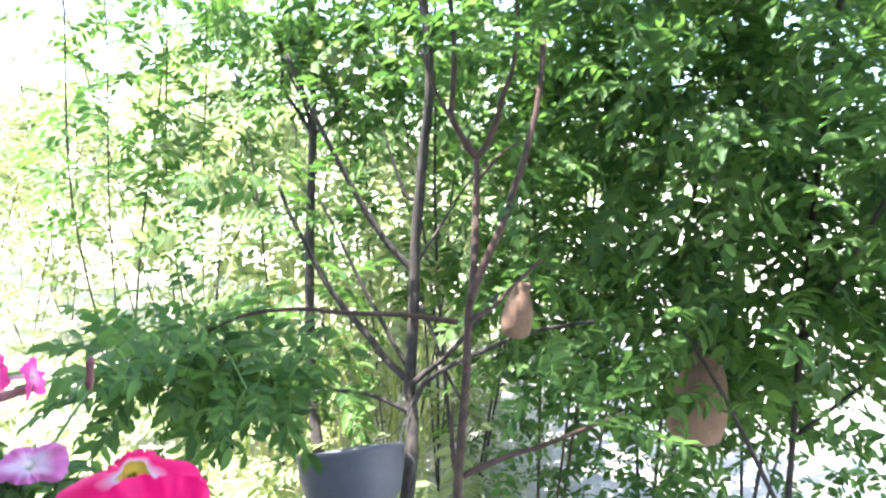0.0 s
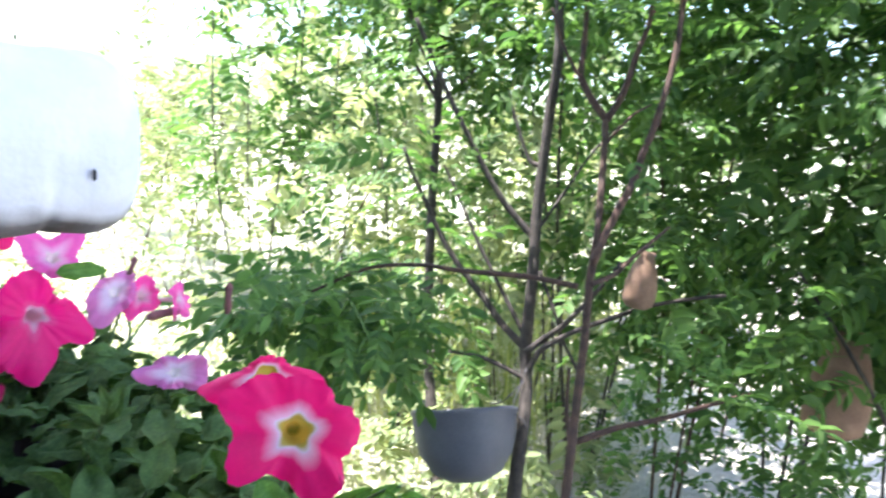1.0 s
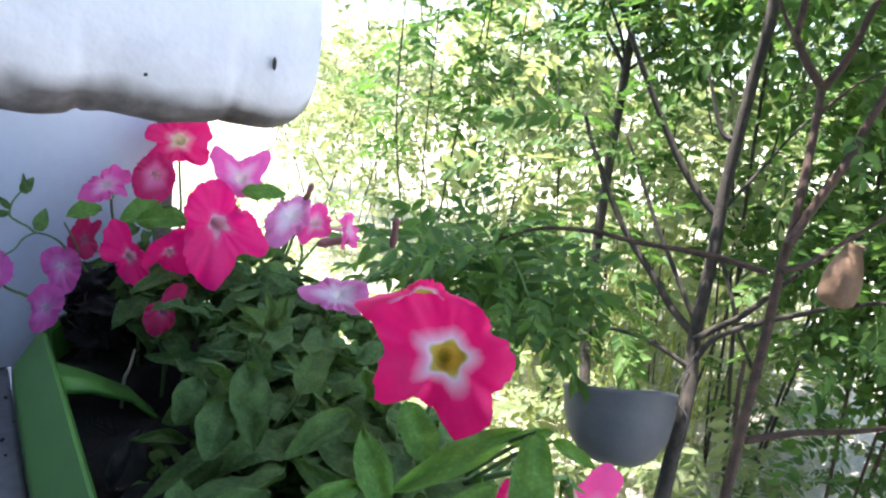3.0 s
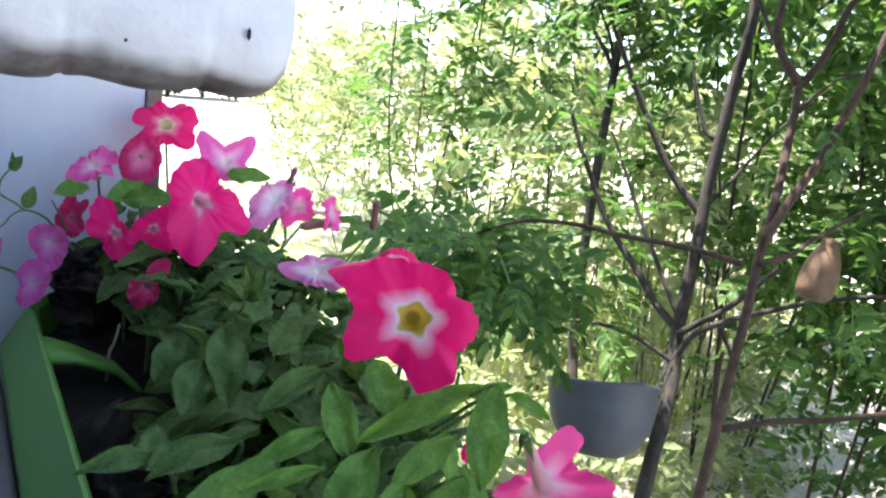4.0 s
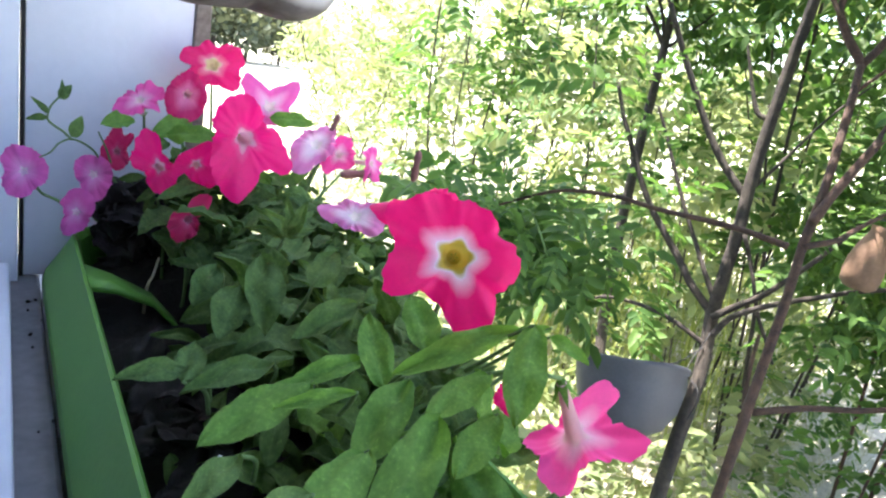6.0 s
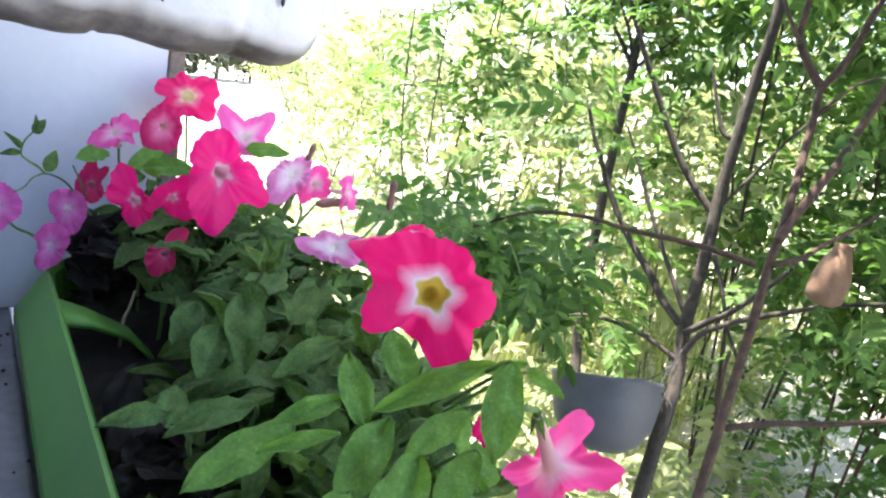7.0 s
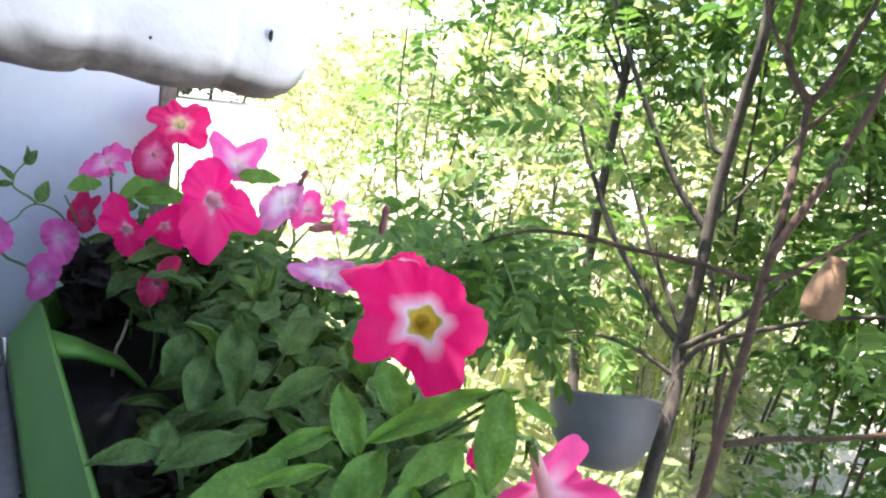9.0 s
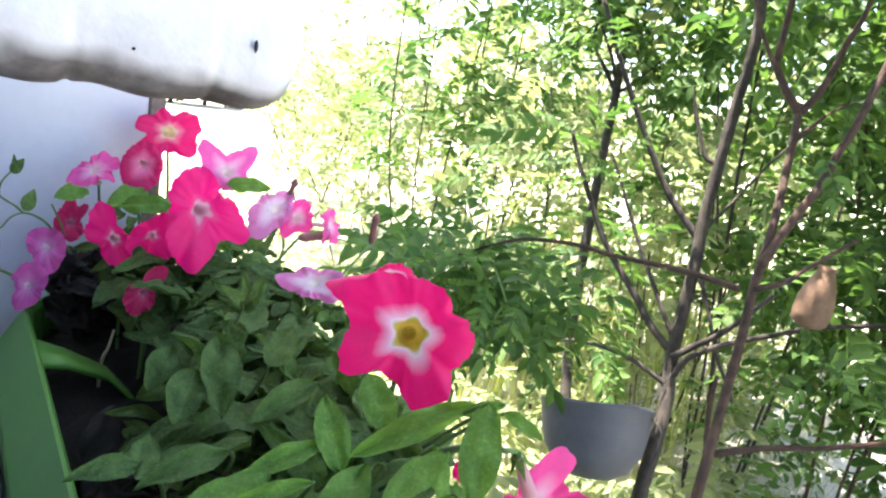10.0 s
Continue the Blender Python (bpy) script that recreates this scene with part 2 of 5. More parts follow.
def smooth_path(points, steps=6):
    """A curve through points (Catmull-Rom)."""
    p = [Vector(q) for q in points]
    if len(p) == 2:
        return [p[0].lerp(p[1], i / steps) for i in range(steps + 1)]
    p = [2 * p[0] - p[1]] + p + [2 * p[-1] - p[-2]]
    out = []
    for i in range(1, len(p) - 2):
        a, b, c, d = p[i - 1:i + 3]
        for k in range(steps):
            t = k / steps
            out.append(0.5 * (2 * b + (c - a) * t + (2 * a - 5 * b + 4 * c - d) * t * t + (3 * b - a - 3 * c + d) * t ** 3))
    return out + [p[-2]]


def tube(points, r0, r1, sides=8, steps=6, rough=0.08, power=1.0):
    """A tapered, slightly knotty tube along a curve, closed at its ends."""
    p = smooth_path(points, steps)
    n = len(p)
    verts, faces = [], []
    side = Vector((1, 0.3, 0.1))
    for i, c in enumerate(p):
        ahead = (p[min(i + 1, n - 1)] - p[max(i - 1, 0)]).normalized()
        u = (side - ahead * side.dot(ahead)).normalized()
        side = u
        w = ahead.cross(u)
        r = r0 + (r1 - r0) * (i / (n - 1)) ** power
        for k in range(sides):
            a = 2 * math.pi * k / sides
            q = r * (1 + rough * noise.noise(c * 40 + Vector((math.cos(a), math.sin(a), 0)) * 1.3))
            verts.append(c + (u * math.cos(a) + w * math.sin(a)) * q)
    for i in range(n - 1):
        for k in range(sides):
            k2 = (k + 1) % sides
            faces.append((i * sides + k, i * sides + k2, (i + 1) * sides + k2, (i + 1) * sides + k))
    faces.append(tuple(range(sides))[::-1])
    faces.append(tuple((n - 1) * sides + k for k in range(sides)))
    return verts, faces


def tube_part(name, points, r0, r1, material, parent, label="", **shape):
    v, f = tube(points, r0, r1, **shape)
    o = WORLD[parent].translation
    return put(name, mesh(name, [q - o for q in v], f, material), parent, Matrix.Translation(o), label)


def spread(template, faces, frames):
    """Copies of a template mesh (n x 3) at frames (k x 3 x 4), joined."""
    t = np.asarray(template, float)
    fr = np.asarray(frames, float)
    v = np.einsum("kij,nj->kni", fr[:, :, :3], t) + fr[:, None, :, 3]
    f = np.asarray(faces, int)
    f = (f[None] + (np.arange(len(fr)) * len(t))[:, None, None]).reshape(-1, f.shape[1])
    return v.reshape(-1, 3), f


def aim(direction, up, scale, place):
    """Frames whose x runs along direction and whose z leans to up."""
    x = direction / np.linalg.norm(direction, axis=1, keepdims=True)
    y = np.cross(up, x)
    y /= np.linalg.norm(y, axis=1, keepdims=True) + 1e-9
    z = np.cross(x, y)
    return np.concatenate([np.stack([x, y, z], 2) * np.asarray(scale)[:, None, None], place[:, :, None]], 2)


def pinnate(pairs=7, length=0.19, leaflet=0.05, width=0.018, droop=0.25, seed=0):
    """A feather-like compound leaf: a bent rachis along x with uneven, roughly opposite leaflets and one at the tip."""
    r = random.Random(seed)
    verts, faces = [], []
    sway = r.uniform(-0.22, 0.22)

    def blade(base, way, size, tilt):
        way = way.normalized()
        s = Vector((0, 0, 1)).cross(way).normalized()
        n = way.cross(s)
        s = (s + n * r.gauss(0, 0.35)).normalized()
        i = len(verts)
        bend = r.gauss(0, 0.10)
        for a, b, c in ((0, 0, 0), (0.28, 0.5, 0.12), (0.28, -0.5, 0.12), (0.70, 0.44, 0.1), (0.70, -0.44, 0.1), (1, 0, -0.16), (0.35, 0, 0), (0.7, 0, -0.04)):
            verts.append(base + way * (a * size) + s * (b * width * size / leaflet + bend * a * a * size) + n * (c * width * 2 + tilt * a * size))
        faces.extend(((i, i + 6, i + 1, i + 1), (i, i + 2, i + 6, i + 6), (i + 1, i + 6, i + 7, i + 3), (i + 6, i + 2, i + 4, i + 7),
                      (i + 3, i + 7, i + 5, i + 5), (i + 7, i + 4, i + 5, i + 5)))

    def spine(t):
        return Vector((length * t, sway * length * t * t, length * (0.12 * t - droop * t * t)))

    for k in range(pairs):
        t = 0.22 + 0.74 * k / (pairs - 1)
        grow = math.sin(math.pi * (0.28 + 0.6 * k / (pairs - 1)))
        for s in (-1, 1):
            if r.random() < 0.07:
                continue
            blade(spine(t + r.gauss(0, 0.012)), Vector((r.uniform(0.25, 0.85), s, r.gauss(-0.15, 0.16))), leaflet * (0.75 + 0.3 * grow) * r.uniform(0.78, 1.12), r.gauss(-0.1, 0.1))
    blade(spine(1), Vector((1, r.gauss(0, 0.2), -0.35)), leaflet, 0)
    for k in range(4):
        i = len(verts)
        a, b = spine(k / 4), spine((k + 1) / 4)
        e = Vector((0, 0.0014, 0))
        verts.extend((a - e, a + e, b + e, b - e))
        faces.append((i, i + 1, i + 2, i + 3))
    return np.array(verts), np.array(faces)


def quads(faces):
    """Faces with their doubled corners removed."""
    return [tuple(dict.fromkeys(f)) for f in np.asarray(faces).tolist()]


def foliage(count, centre, radius, lean=0.3, scale=(0.72, 1.15), seed=1):
    """Compound leaves spread in an uneven ellipsoid, pointing outwards and drooping."""
    r = np.random.default_rng(seed)
    d = r.normal(size=(count, 3))
    d /= np.linalg.norm(d, axis=1, keepdims=True)
    lump = np.array([0.55 + 0.75 * abs(noise.noise(Vector(q) * 2.1 + Vector((seed * 3.1, 0, 0)))) for q in d])
    place = d * (r.random(count) ** 0.45 * lump)[:, None] * np.asarray(radius) + np.asarray(centre)
    way = d * np.array([1, 1, 0.35]) + r.normal(size=(count, 3)) * 0.55
    way[:, 2] -= lean
    up = r.normal(size=(count, 3)) * 0.45 + np.array([0, 0, 1.0])
    return aim(way, up, r.uniform(*scale, count), place)


LEAF_KINDS = [pinnate(5, 0.15, 0.048, 0.019, 0.30, 1), pinnate(6, 0.18, 0.052, 0.019, 0.20, 2), pinnate(7, 0.20, 0.048, 0.017, 0.32, 3), pinnate(4, 0.13, 0.050, 0.021, 0.10, 4),
              pinnate(6, 0.17, 0.046, 0.018, 0.42, 5)]

# ---- the setting ----
def ground_z(x, y):
    """The meadow falls away gently from the house."""
    return -0.03 * min(50, max(0, math.hypot(x, y) - 10))


def ground():
    n, verts, faces = 60, [], []
    edge = [math.copysign(abs(i / n) ** 3.2, i) * 900 for i in range(-n, n + 1)]
    for y in edge:
        for x in edge:
            far = math.hypot(x, y)
            z = 0.05 * noise.noise(Vector((x, y, 0)) * 0.35) * min(1, far / 2) + 0.35 * noise.noise(Vector((x, y, 3)) * 0.02) * min(1, far / 60)
            verts.append((x, y, z - 0.01 + ground_z(x, y)))
    w = 2 * n + 1
    for j in range(2 * n):
        for i in range(2 * n):
            faces.append((j * w + i, j * w + i + 1, (j + 1) * w + i + 1, (j + 1) * w + i))
    tagged(put("ground", mesh("ground", verts, faces, MEADOW)), "sunlit dry meadow grass reaching the horizon", "ground", "", "structure")


def gravel_patch():
    """A pale trodden yard beyond the bushes."""
    verts, faces = [(4.4, 0.4, 0.075)], []
    k = 40
    for i in range(k):
        a = 2 * math.pi * i / k
        r = 1 + 0.22 * noise.noise(Vector((math.cos(a), math.sin(a), 0.4)) * 1.7)
        verts.append((4.4 + 2.8 * r * math.cos(a), 0.4 + 2.6 * r * math.sin(a), 0.05))
        faces.append((0, 1 + i, 1 + (i + 1) % k))
    tagged(put("gravel_yard", mesh("gravel_yard", verts, faces, GRAVEL)), "pale sunlit gravel yard behind the bushes", "gravel", "", "structure")


SILL = 0.745
ground()
gravel_patch()
# the window wall (its outer face at x = -0.03) with the opening that the camera leans out of
# unseen walls, made 7 m tall to keep the sun off the flower box
solid("wall_north", (-0.30, 0.30, 0), (-0.03, 3.4, 7.0), RENDER_WALL, "unseen white plastered outer wall beside the window, raised for shade", "wall")
solid("wall_south", (-0.30, -3.0, 0), (-0.03, -0.85, 7.0), RENDER_WALL, "unseen white plastered outer wall beside the window, raised for shade", "wall")
solid("wall_below", (-0.30, -0.85, 0), (-0.03, 0.30, SILL - 0.03), RENDER_WALL, "white plastered wall under the window", "wall")
solid("wall_above", (-0.30, -0.85, 2.0), (-0.03, 0.30, 7.0), RENDER_WALL, "unseen white plastered wall over the window, raised for shade", "wall")
solid("room_floor", (-3.3, -3.0, 0.0), (-0.30, 2.6, 0.05), WOOD_FLOOR, "brown wooden floor of the room inside", "floor")
solid("room_wall_back", (-3.4, -3.0, 0), (-3.3, 2.6, 2.7), ROOM_WALL, "plain plastered room wall", "wall")
solid("room_wall_south", (-3.3, -3.0, 0), (-0.304, -2.9, 2.7), ROOM_WALL, "plain plastered room wall", "wall")
solid("room_wall_north", (-3.3, 2.5, 0), (-0.304, 2.6, 2.7), ROOM_WALL, "plain plastered room wall", "wall")
solid("ceiling", (-3.4, -3.0, 2.704), (-0.304, 2.6, 2.8), ROOM_WALL, "plain white room ceiling", "ceiling")
# the inner sill beside the flower box, the lower ledge that the box stands on, the frame and the white panel at the sill's end
SILL_TOP = 0.912
END_Y = 0.655
solid("window_sill", (-0.03, -0.85, SILL - 0.03), (0.0285, END_Y + 0.06, SILL_TOP), SILL_METAL, "dull grey window sill with dirt specks", "sill", bevel=0.003)
solid("outer_ledge", (0.031, -0.9, SILL - 0.03), (0.34, 1.2, SILL), SILL_METAL, "dull grey metal ledge outside the window", "sill", bevel=0.006)
solid("sill_wall", (0.0, -0.88, 0), (0.30, 1.18, SILL - 0.034), RENDER_WALL, "white plastered wall base carrying the ledge", "wall")
solid("window_frame_rail", (-0.030, -0.85, SILL_TOP + 0.001), (0.0065, END_Y - 0.018, SILL_TOP + 0.020), WHITE_PAINT, "white painted bottom rail of the window frame", "window frame", bevel=0.003)
solid("window_jamb", (-0.0125, END_Y - 0.015, SILL_TOP + 0.001), (0.0122, END_Y + 0.025, 2.2), WHITE_PAINT, "white painted upright of the window frame", "window frame", bevel=0.0012)


def side_panel():
    p = thing("side_panel", (0.08, END_Y, SILL), "white painted board panel standing at the end of the sill", "panel", "", "structure")
    part("board", box((-0.0640, 0, SILL_TOP - SILL + 0.001), (0.0625, 0.014, 1.35), 0.0015), WHITE_PAINT, p)
    part("lower_board", box((-0.0490, 0, 0.001), (0.0625, 0.014, SILL_TOP - SILL - 0.001), 0.0015), WHITE_PAINT, p)
    part("edge_strip", box((0.0630, -0.003, 0.001), (0.0765, 0.019, 1.35), 0.002), DARK_WOOD, p, "weathered greyish brown edge strip")
    part("joint", box((-0.0672, -0.001, SILL_TOP - SILL + 0.001), (-0.0642, 0.015, 1.35)), WIRE, p, "dark open joint")


def dirt_specks():
    """Crumbs of soil that lie along the flower box."""
    r = random.Random(4)
    for _ in range(26):
        bm = bmesh.new()
        bmesh.ops.create_icosphere(bm, subdivisions=1, radius=r.uniform(0.0007, 0.0018))
        for v in bm.verts:
            v.co *= r.uniform(0.7, 1.25)
        me = bpy.data.meshes.new("soil_crumb")
        bm.to_mesh(me)
        bm.free()
        me.materials.append(SOIL)
        ob = put("soil_crumb", me, None, Matrix.Translation((r.uniform(0.018, 0.0275), r.uniform(0.02, 0.60), SILL_TOP + 0.0008)))
        tagged(ob, "dark crumb of dry soil on the window sill", "dirt", "soil crumbs on the sill")


side_panel()
dirt_specks()


# ---- the flower box ----
def planter():
    p = thing("flower_box", (0.125, 0.33, SILL), "long bright green plastic flower box full of petunias on the ledge", "planter")
    y0, y1 = -0.42, 0.285
    z_rim = 0.972 - SILL
    outer = [(-0.062, 0.0), (-0.073, 0.190), (-0.092, 0.176), (-0.097, 0.182), (-0.096, 0.190), (-0.0862, 0.209), (-0.0775, z_rim), (-0.0755, z_rim), (-0.073, 0.222), (-0.070, 0.180), (-0.058, 0.012)]

    def ring(offset, z, inset):
        """A rounded rectangle in plan: offset is the half width."""
        pts, h = [], offset
        rad = 0.045
        for cx, cy, a0 in ((h - rad, y1 + inset - rad, 0), (-h + rad, y1 + inset - rad, 90), (-h + rad, y0 - inset + rad, 180), (h - rad, y0 - inset + rad, 270)):
            for k in range(6):
                a = radians(a0 + 90 * k / 5)
                pts.append((cx + rad * math.cos(a), cy + rad * math.sin(a), z))
        return pts

    verts, faces = [], []
    prof = [(-x, z) for x, z in outer]
    for h, z in prof:
        verts += ring(h, z, h - 0.07)
    m = 24
    for i in range(len(prof) - 1):
        for k in range(m):
            faces.append((i * m + k, i * m + (k + 1) % m, (i + 1) * m + (k + 1) % m, (i + 1) * m + k))
    faces.append(tuple(range(m))[::-1])
    faces.append(tuple((len(prof) - 1) * m + k for k in range(m)))
    base = WORLD[p]
    put("box_body", mesh("box_body", verts, faces, GREEN_PLASTIC, False), p, base)
    # gusset webs across the rim
    for y in (0.158, -0.20):
        bm = bmesh.new()
        pts = [(-0.077, y - 0.008, z_rim - 0.002), (-0.058, y - 0.006, z_rim - 0.006), (-0.032, y - 0.002, z_rim - 0.019), (0.0, y + 0.002, z_rim - 0.056), (0.066, y, z_rim - 0.060),
               (0.066, y + 0.004, z_rim - 0.060), (0.0, y + 0.008, z_rim - 0.055), (-0.032, y + 0.012, z_rim - 0.017), (-0.058, y + 0.022, z_rim - 0.005), (-0.077, y + 0.038, z_rim - 0.002)]
        top = [bm.verts.new(q) for q in pts]
        low = [bm.verts.new((q[0], q[1], q[2] - 0.004)) for q in pts]
        n = len(pts)
        for i in range(n // 2 - 1):
            bm.faces.new((top[i], top[i + 1], top[n - 2 - i], top[n - 1 - i]))
            bm.faces.new((low[i], low[n - 1 - i], low[n - 2 - i], low[i + 1]))
        for i in range(n):
            j = (i + 1) % n
            bm.faces.new((top[j], top[i], low[i], low[j]))
        bmesh.ops.recalc_face_normals(bm, faces=list(bm.faces))
        part("cross_brace", bm, GREEN_PLASTIC, p)
    # soil
    verts, faces, nx, ny = [], [], 14, 70
    for j in range(ny + 1):
        for i in range(nx + 1):
            x, y = -0.068 + 0.136 * i / nx, y0 + 0.004 + (y1 - y0 - 0.008) * j / ny
            verts.append((x, y, 0.168 + 0.034 * min(1, max(0, (y - 0.02) / 0.18)) + 0.012 * noise.noise(Vector((x, y, 0)) * 28) + 0.006 * noise.noise(Vector((x, y, 5)) * 90)))
    for j in range(ny):
        for i in range(nx):
            a = j * (nx + 1) + i
            faces.append((a, a + 1, a + nx + 2, a + nx + 1))
    soil = put("soil", mesh("soil", verts, faces, SOIL), None, base)
    tagged(soil, "dark damp potting soil filling the flower box", "soil", "", "stuff")


planter()


# ---- petunias ----
def rim_reach(rim, deg):
    """The corolla's reach in one direction: a smooth closed curve through the lobes' tips and notches."""
    n = len(rim)
    k = max((q for q in range(n) if rim[q][0] <= deg), default=n - 1)
    p = [rim[(k + d) % n][1] for d in (-1, 0, 1, 2)]
    a, b = rim[k][0], rim[(k + 1) % n][0]
    s = ((deg - a) % 360) / max((b - a) % 360, 1e-3)
    m0, m1 = (p[2] - p[0]) * 0.35, (p[3] - p[1]) * 0.35
    return (2 * s ** 3 - 3 * s * s + 1) * p[1] + (s ** 3 - 2 * s * s + s) * m0 + (3 * s * s - 2 * s ** 3) * p[2] + (s ** 3 - s * s) * m1


def corolla(radius, material, rim=None, cup=0.25, tube_len=1.0, ruffle=0.07, seed=0):
    """A petunia trumpet facing +z: narrow tube, flaring throat and five uneven, crumpled lobes.
    rim: directions in degrees with the reach of each lobe's tip, shoulders and notches."""
    r_ = random.Random(seed)
    if rim is None:
        rim = []
        for k in range(5):
            a, q = 72 * k + r_.uniform(-8, 8), r_.uniform(0.86, 1.0)
            rim += [(a - 20, q * 0.97), (a, q), (a + 20, q * 0.96), (a + 36, q * r_.uniform(0.74, 0.84))]
    rim = sorted((a % 360, q) for a, q in rim)
    tip = max(rim, key=lambda q: q[1])[0]
    throat = min(0.165 if cup < 0.2 else 0.11, 0.62 * min(q for _, q in rim))
    na, nr = 96, 18
    reach = [rim_reach(rim, 360 * i / na) for i in range(na)]
    verts, faces, uv = [], [], []
    for i in range(na + 1):
        deg = 360 * i / na
        a = radians(deg)
        ca, sa = math.cos(a), math.sin(a)
        edge = reach[i % na] + 0.05 * noise.noise(Vector((ca * 8, sa * 8, seed))) + 0.03 * noise.noise(Vector((ca * 19, sa * 19, seed)))
        near = max(reach[(i + d) % na] for d in range(-9, 10))
        notch = 1 - reach[i % na] / near
        for j in range(nr + 1):
            v = j / nr
            if v < 0.40:
                s = v / 0.40
                r = radius * throat * (0.52 + 0.20 * s + 0.28 * s ** 1.4)
                z = radius * tube_len * (s - 1)
            else:
                s = (v - 0.40) / 0.60
                r = radius * (throat + (edge - throat) * s)
                z = radius * (cup * (s ** 0.8) - 0.34 * cup * s * s)
                z += radius * ruffle * s * s * (1.9 * noise.noise(Vector((ca * 2.4, sa * 2.4, seed + s))) + 0.8 * noise.noise(Vector((ca * 5.5, sa * 5.5, seed * 3 + s))))
                z -= radius * 0.22 * notch * s
                z -= radius * 0.10 * max(0.0, s - 0.75) * (1 + noise.noise(Vector((ca * 3, sa * 3, seed + 9))))
            verts.append((r * ca, r * sa, z))
            uv.append(((deg - tip) / 360, v))
    w = nr + 1
    for i in range(na):
        for j in range(nr):
            faces.append((i * w + j, i * w + j + 1, (i + 1) * w + j + 1, (i + 1) * w + j))
    verts.append((0, 0, -radius * tube_len))
    uv.append((0, 0))
    faces += [(len(verts) - 1, i * w, (i + 1) * w) for i in range(na)]
    return mesh("flower", verts, [f[::-1] for f in faces], material, True, uv)


def calyx_mesh(size=0.012):
    """Five narrow green sepals round the tube's foot."""
    verts, faces = [], []
    for k in range(5):
        a = 2 * math.pi * k / 5
        d, s = Vector((math.cos(a), math.sin(a), 0)), Vector((-math.sin(a), math.cos(a), 0))
        i = len(verts)
        for t, w, out in ((0, 0.12, 0.05), (0.5, 0.2, 0.28), (1.0, 0.12, 0.45), (1.4, 0.0, 0.75)):
            verts += [d * (out * size) + s * (w * size) + Vector((0, 0, t * size)), d * (out * size) - s * (w * size) + Vector((0, 0, t * size))]
        for q in range(3):
            faces.append((i + 2 * q, i + 2 * q + 1, i + 2 * q + 3, i + 2 * q + 2))
    return mesh("calyx", verts, faces, YOUNG_LIT_LEAF)


def leaf_mesh(length, width, curl, wave, seed, fold=0.25, material=None, blunt=0.5):
    """An ovate leaf along +x with a wavy margin, folded on its midrib and bent down at the tip."""
    nu, nv = 18, 8
    verts, faces, uv = [], [], []
    r = random.Random(seed)
    lop, turn, roll = r.uniform(-0.12, 0.12), r.uniform(-0.10, 0.10), r.uniform(-0.5, 0.6)
    for i in range(nu + 1):
        t = i / nu
        full = (max(t, 1e-4) ** 0.55) * (1 - t ** 2.4) ** 0.8 * 1.22
        lens = math.sin(math.pi * min(1, t ** 0.72)) ** 0.85
        half = width * 0.5 * (blunt * full + (1 - blunt) * lens) * (1 if 0 < i < nu else 0.02)
        for j in range(nv + 1):
            s = 2 * j / nv - 1
            h = half * (1 + 0.16 * noise.noise(Vector((t * 5, seed + (4 if s > 0 else 0), 0))) + lop * s)
            z = -curl * length * t * t + fold * h * abs(s) - roll * 0.5 * h * s * s * t
            z += wave * length * noise.noise(Vector((t * 3.4, s * 1.5, seed * 1.9))) + 0.10 * h * abs(s) ** 3 * math.sin(t * 15 + seed + 2 * s)
            z += 0.025 * length * noise.noise(Vector((t * 11, s * 3.5, seed * 0.7)))
            verts.append((length * t, h * s + turn * length * t * t, z))
            uv.append((t, j / nv))
    w = nv + 1
    for i in range(nu):
        for j in range(nv):
            faces.append((i * w + j, i * w + j + 1, (i + 1) * w + j + 1, (i + 1) * w + j))
    return mesh("leaf", verts, faces, material or PETUNIA_LEAF, True, uv)


LEAVES = [leaf_mesh(0.05, 0.030, 0.20, 0.14, 1), leaf_mesh(0.042, 0.024, 0.35, 0.16, 2), leaf_mesh(0.056, 0.032, 0.15, 0.14, 3),
          leaf_mesh(0.036, 0.026, 0.08, 0.16, 4), leaf_mesh(0.055, 0.018, 0.40, 0.12, 5, 0.3, None, 0.0), leaf_mesh(0.045, 0.032, 0.30, 0.18, 6, 0.1, None, 0.8)]
BROAD = [leaf_mesh(0.05, 0.030, c, 0.10, 20 + q, f, YOUNG_LIT_LEAF, b) for q, (c, f, b) in enumerate(((0.15, 0.3, 0.7), (0.28, 0.15, 0.9), (0.05, 0.35, 0.5), (0.2, -0.1, 0.8)))]
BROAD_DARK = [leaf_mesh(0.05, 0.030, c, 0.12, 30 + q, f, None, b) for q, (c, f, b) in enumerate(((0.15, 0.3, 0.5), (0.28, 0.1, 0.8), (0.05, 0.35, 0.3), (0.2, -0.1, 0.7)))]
BLUNT = [leaf_mesh(0.05, 0.030, 0.12, 0.08, 47, 0.2, YOUNG_LIT_LEAF, 1.0), leaf_mesh(0.05, 0.030, 0.22, 0.12, 48, 0.12, YOUNG_LIT_LEAF, 1.0), leaf_mesh(0.05, 0.030, 0.10, 0.15, 49, 0.05, YOUNG_LIT_LEAF, 1.0)]
YOUNG_LIT = [leaf_mesh(0.046, 0.030, c, 0.15, 50 + q, 0.2, YOUNG_LIT_LEAF, 0.6) for q, c in enumerate((0.15, 0.35, 0.05))]
CALYX = calyx_mesh()


def face_to(place, normal, spin=0.0, scale=1.0):
    z = Vector(normal).normalized()
    y = (Vector((0, 0, 1)) - z * z.z).normalized()
    q = Matrix((y.cross(z), y, z)).transposed()
    return Matrix.Translation(place) @ q.to_4x4() @ Matrix.Rotation(radians(spin), 4, "Z") @ Matrix.Scale(scale, 4)


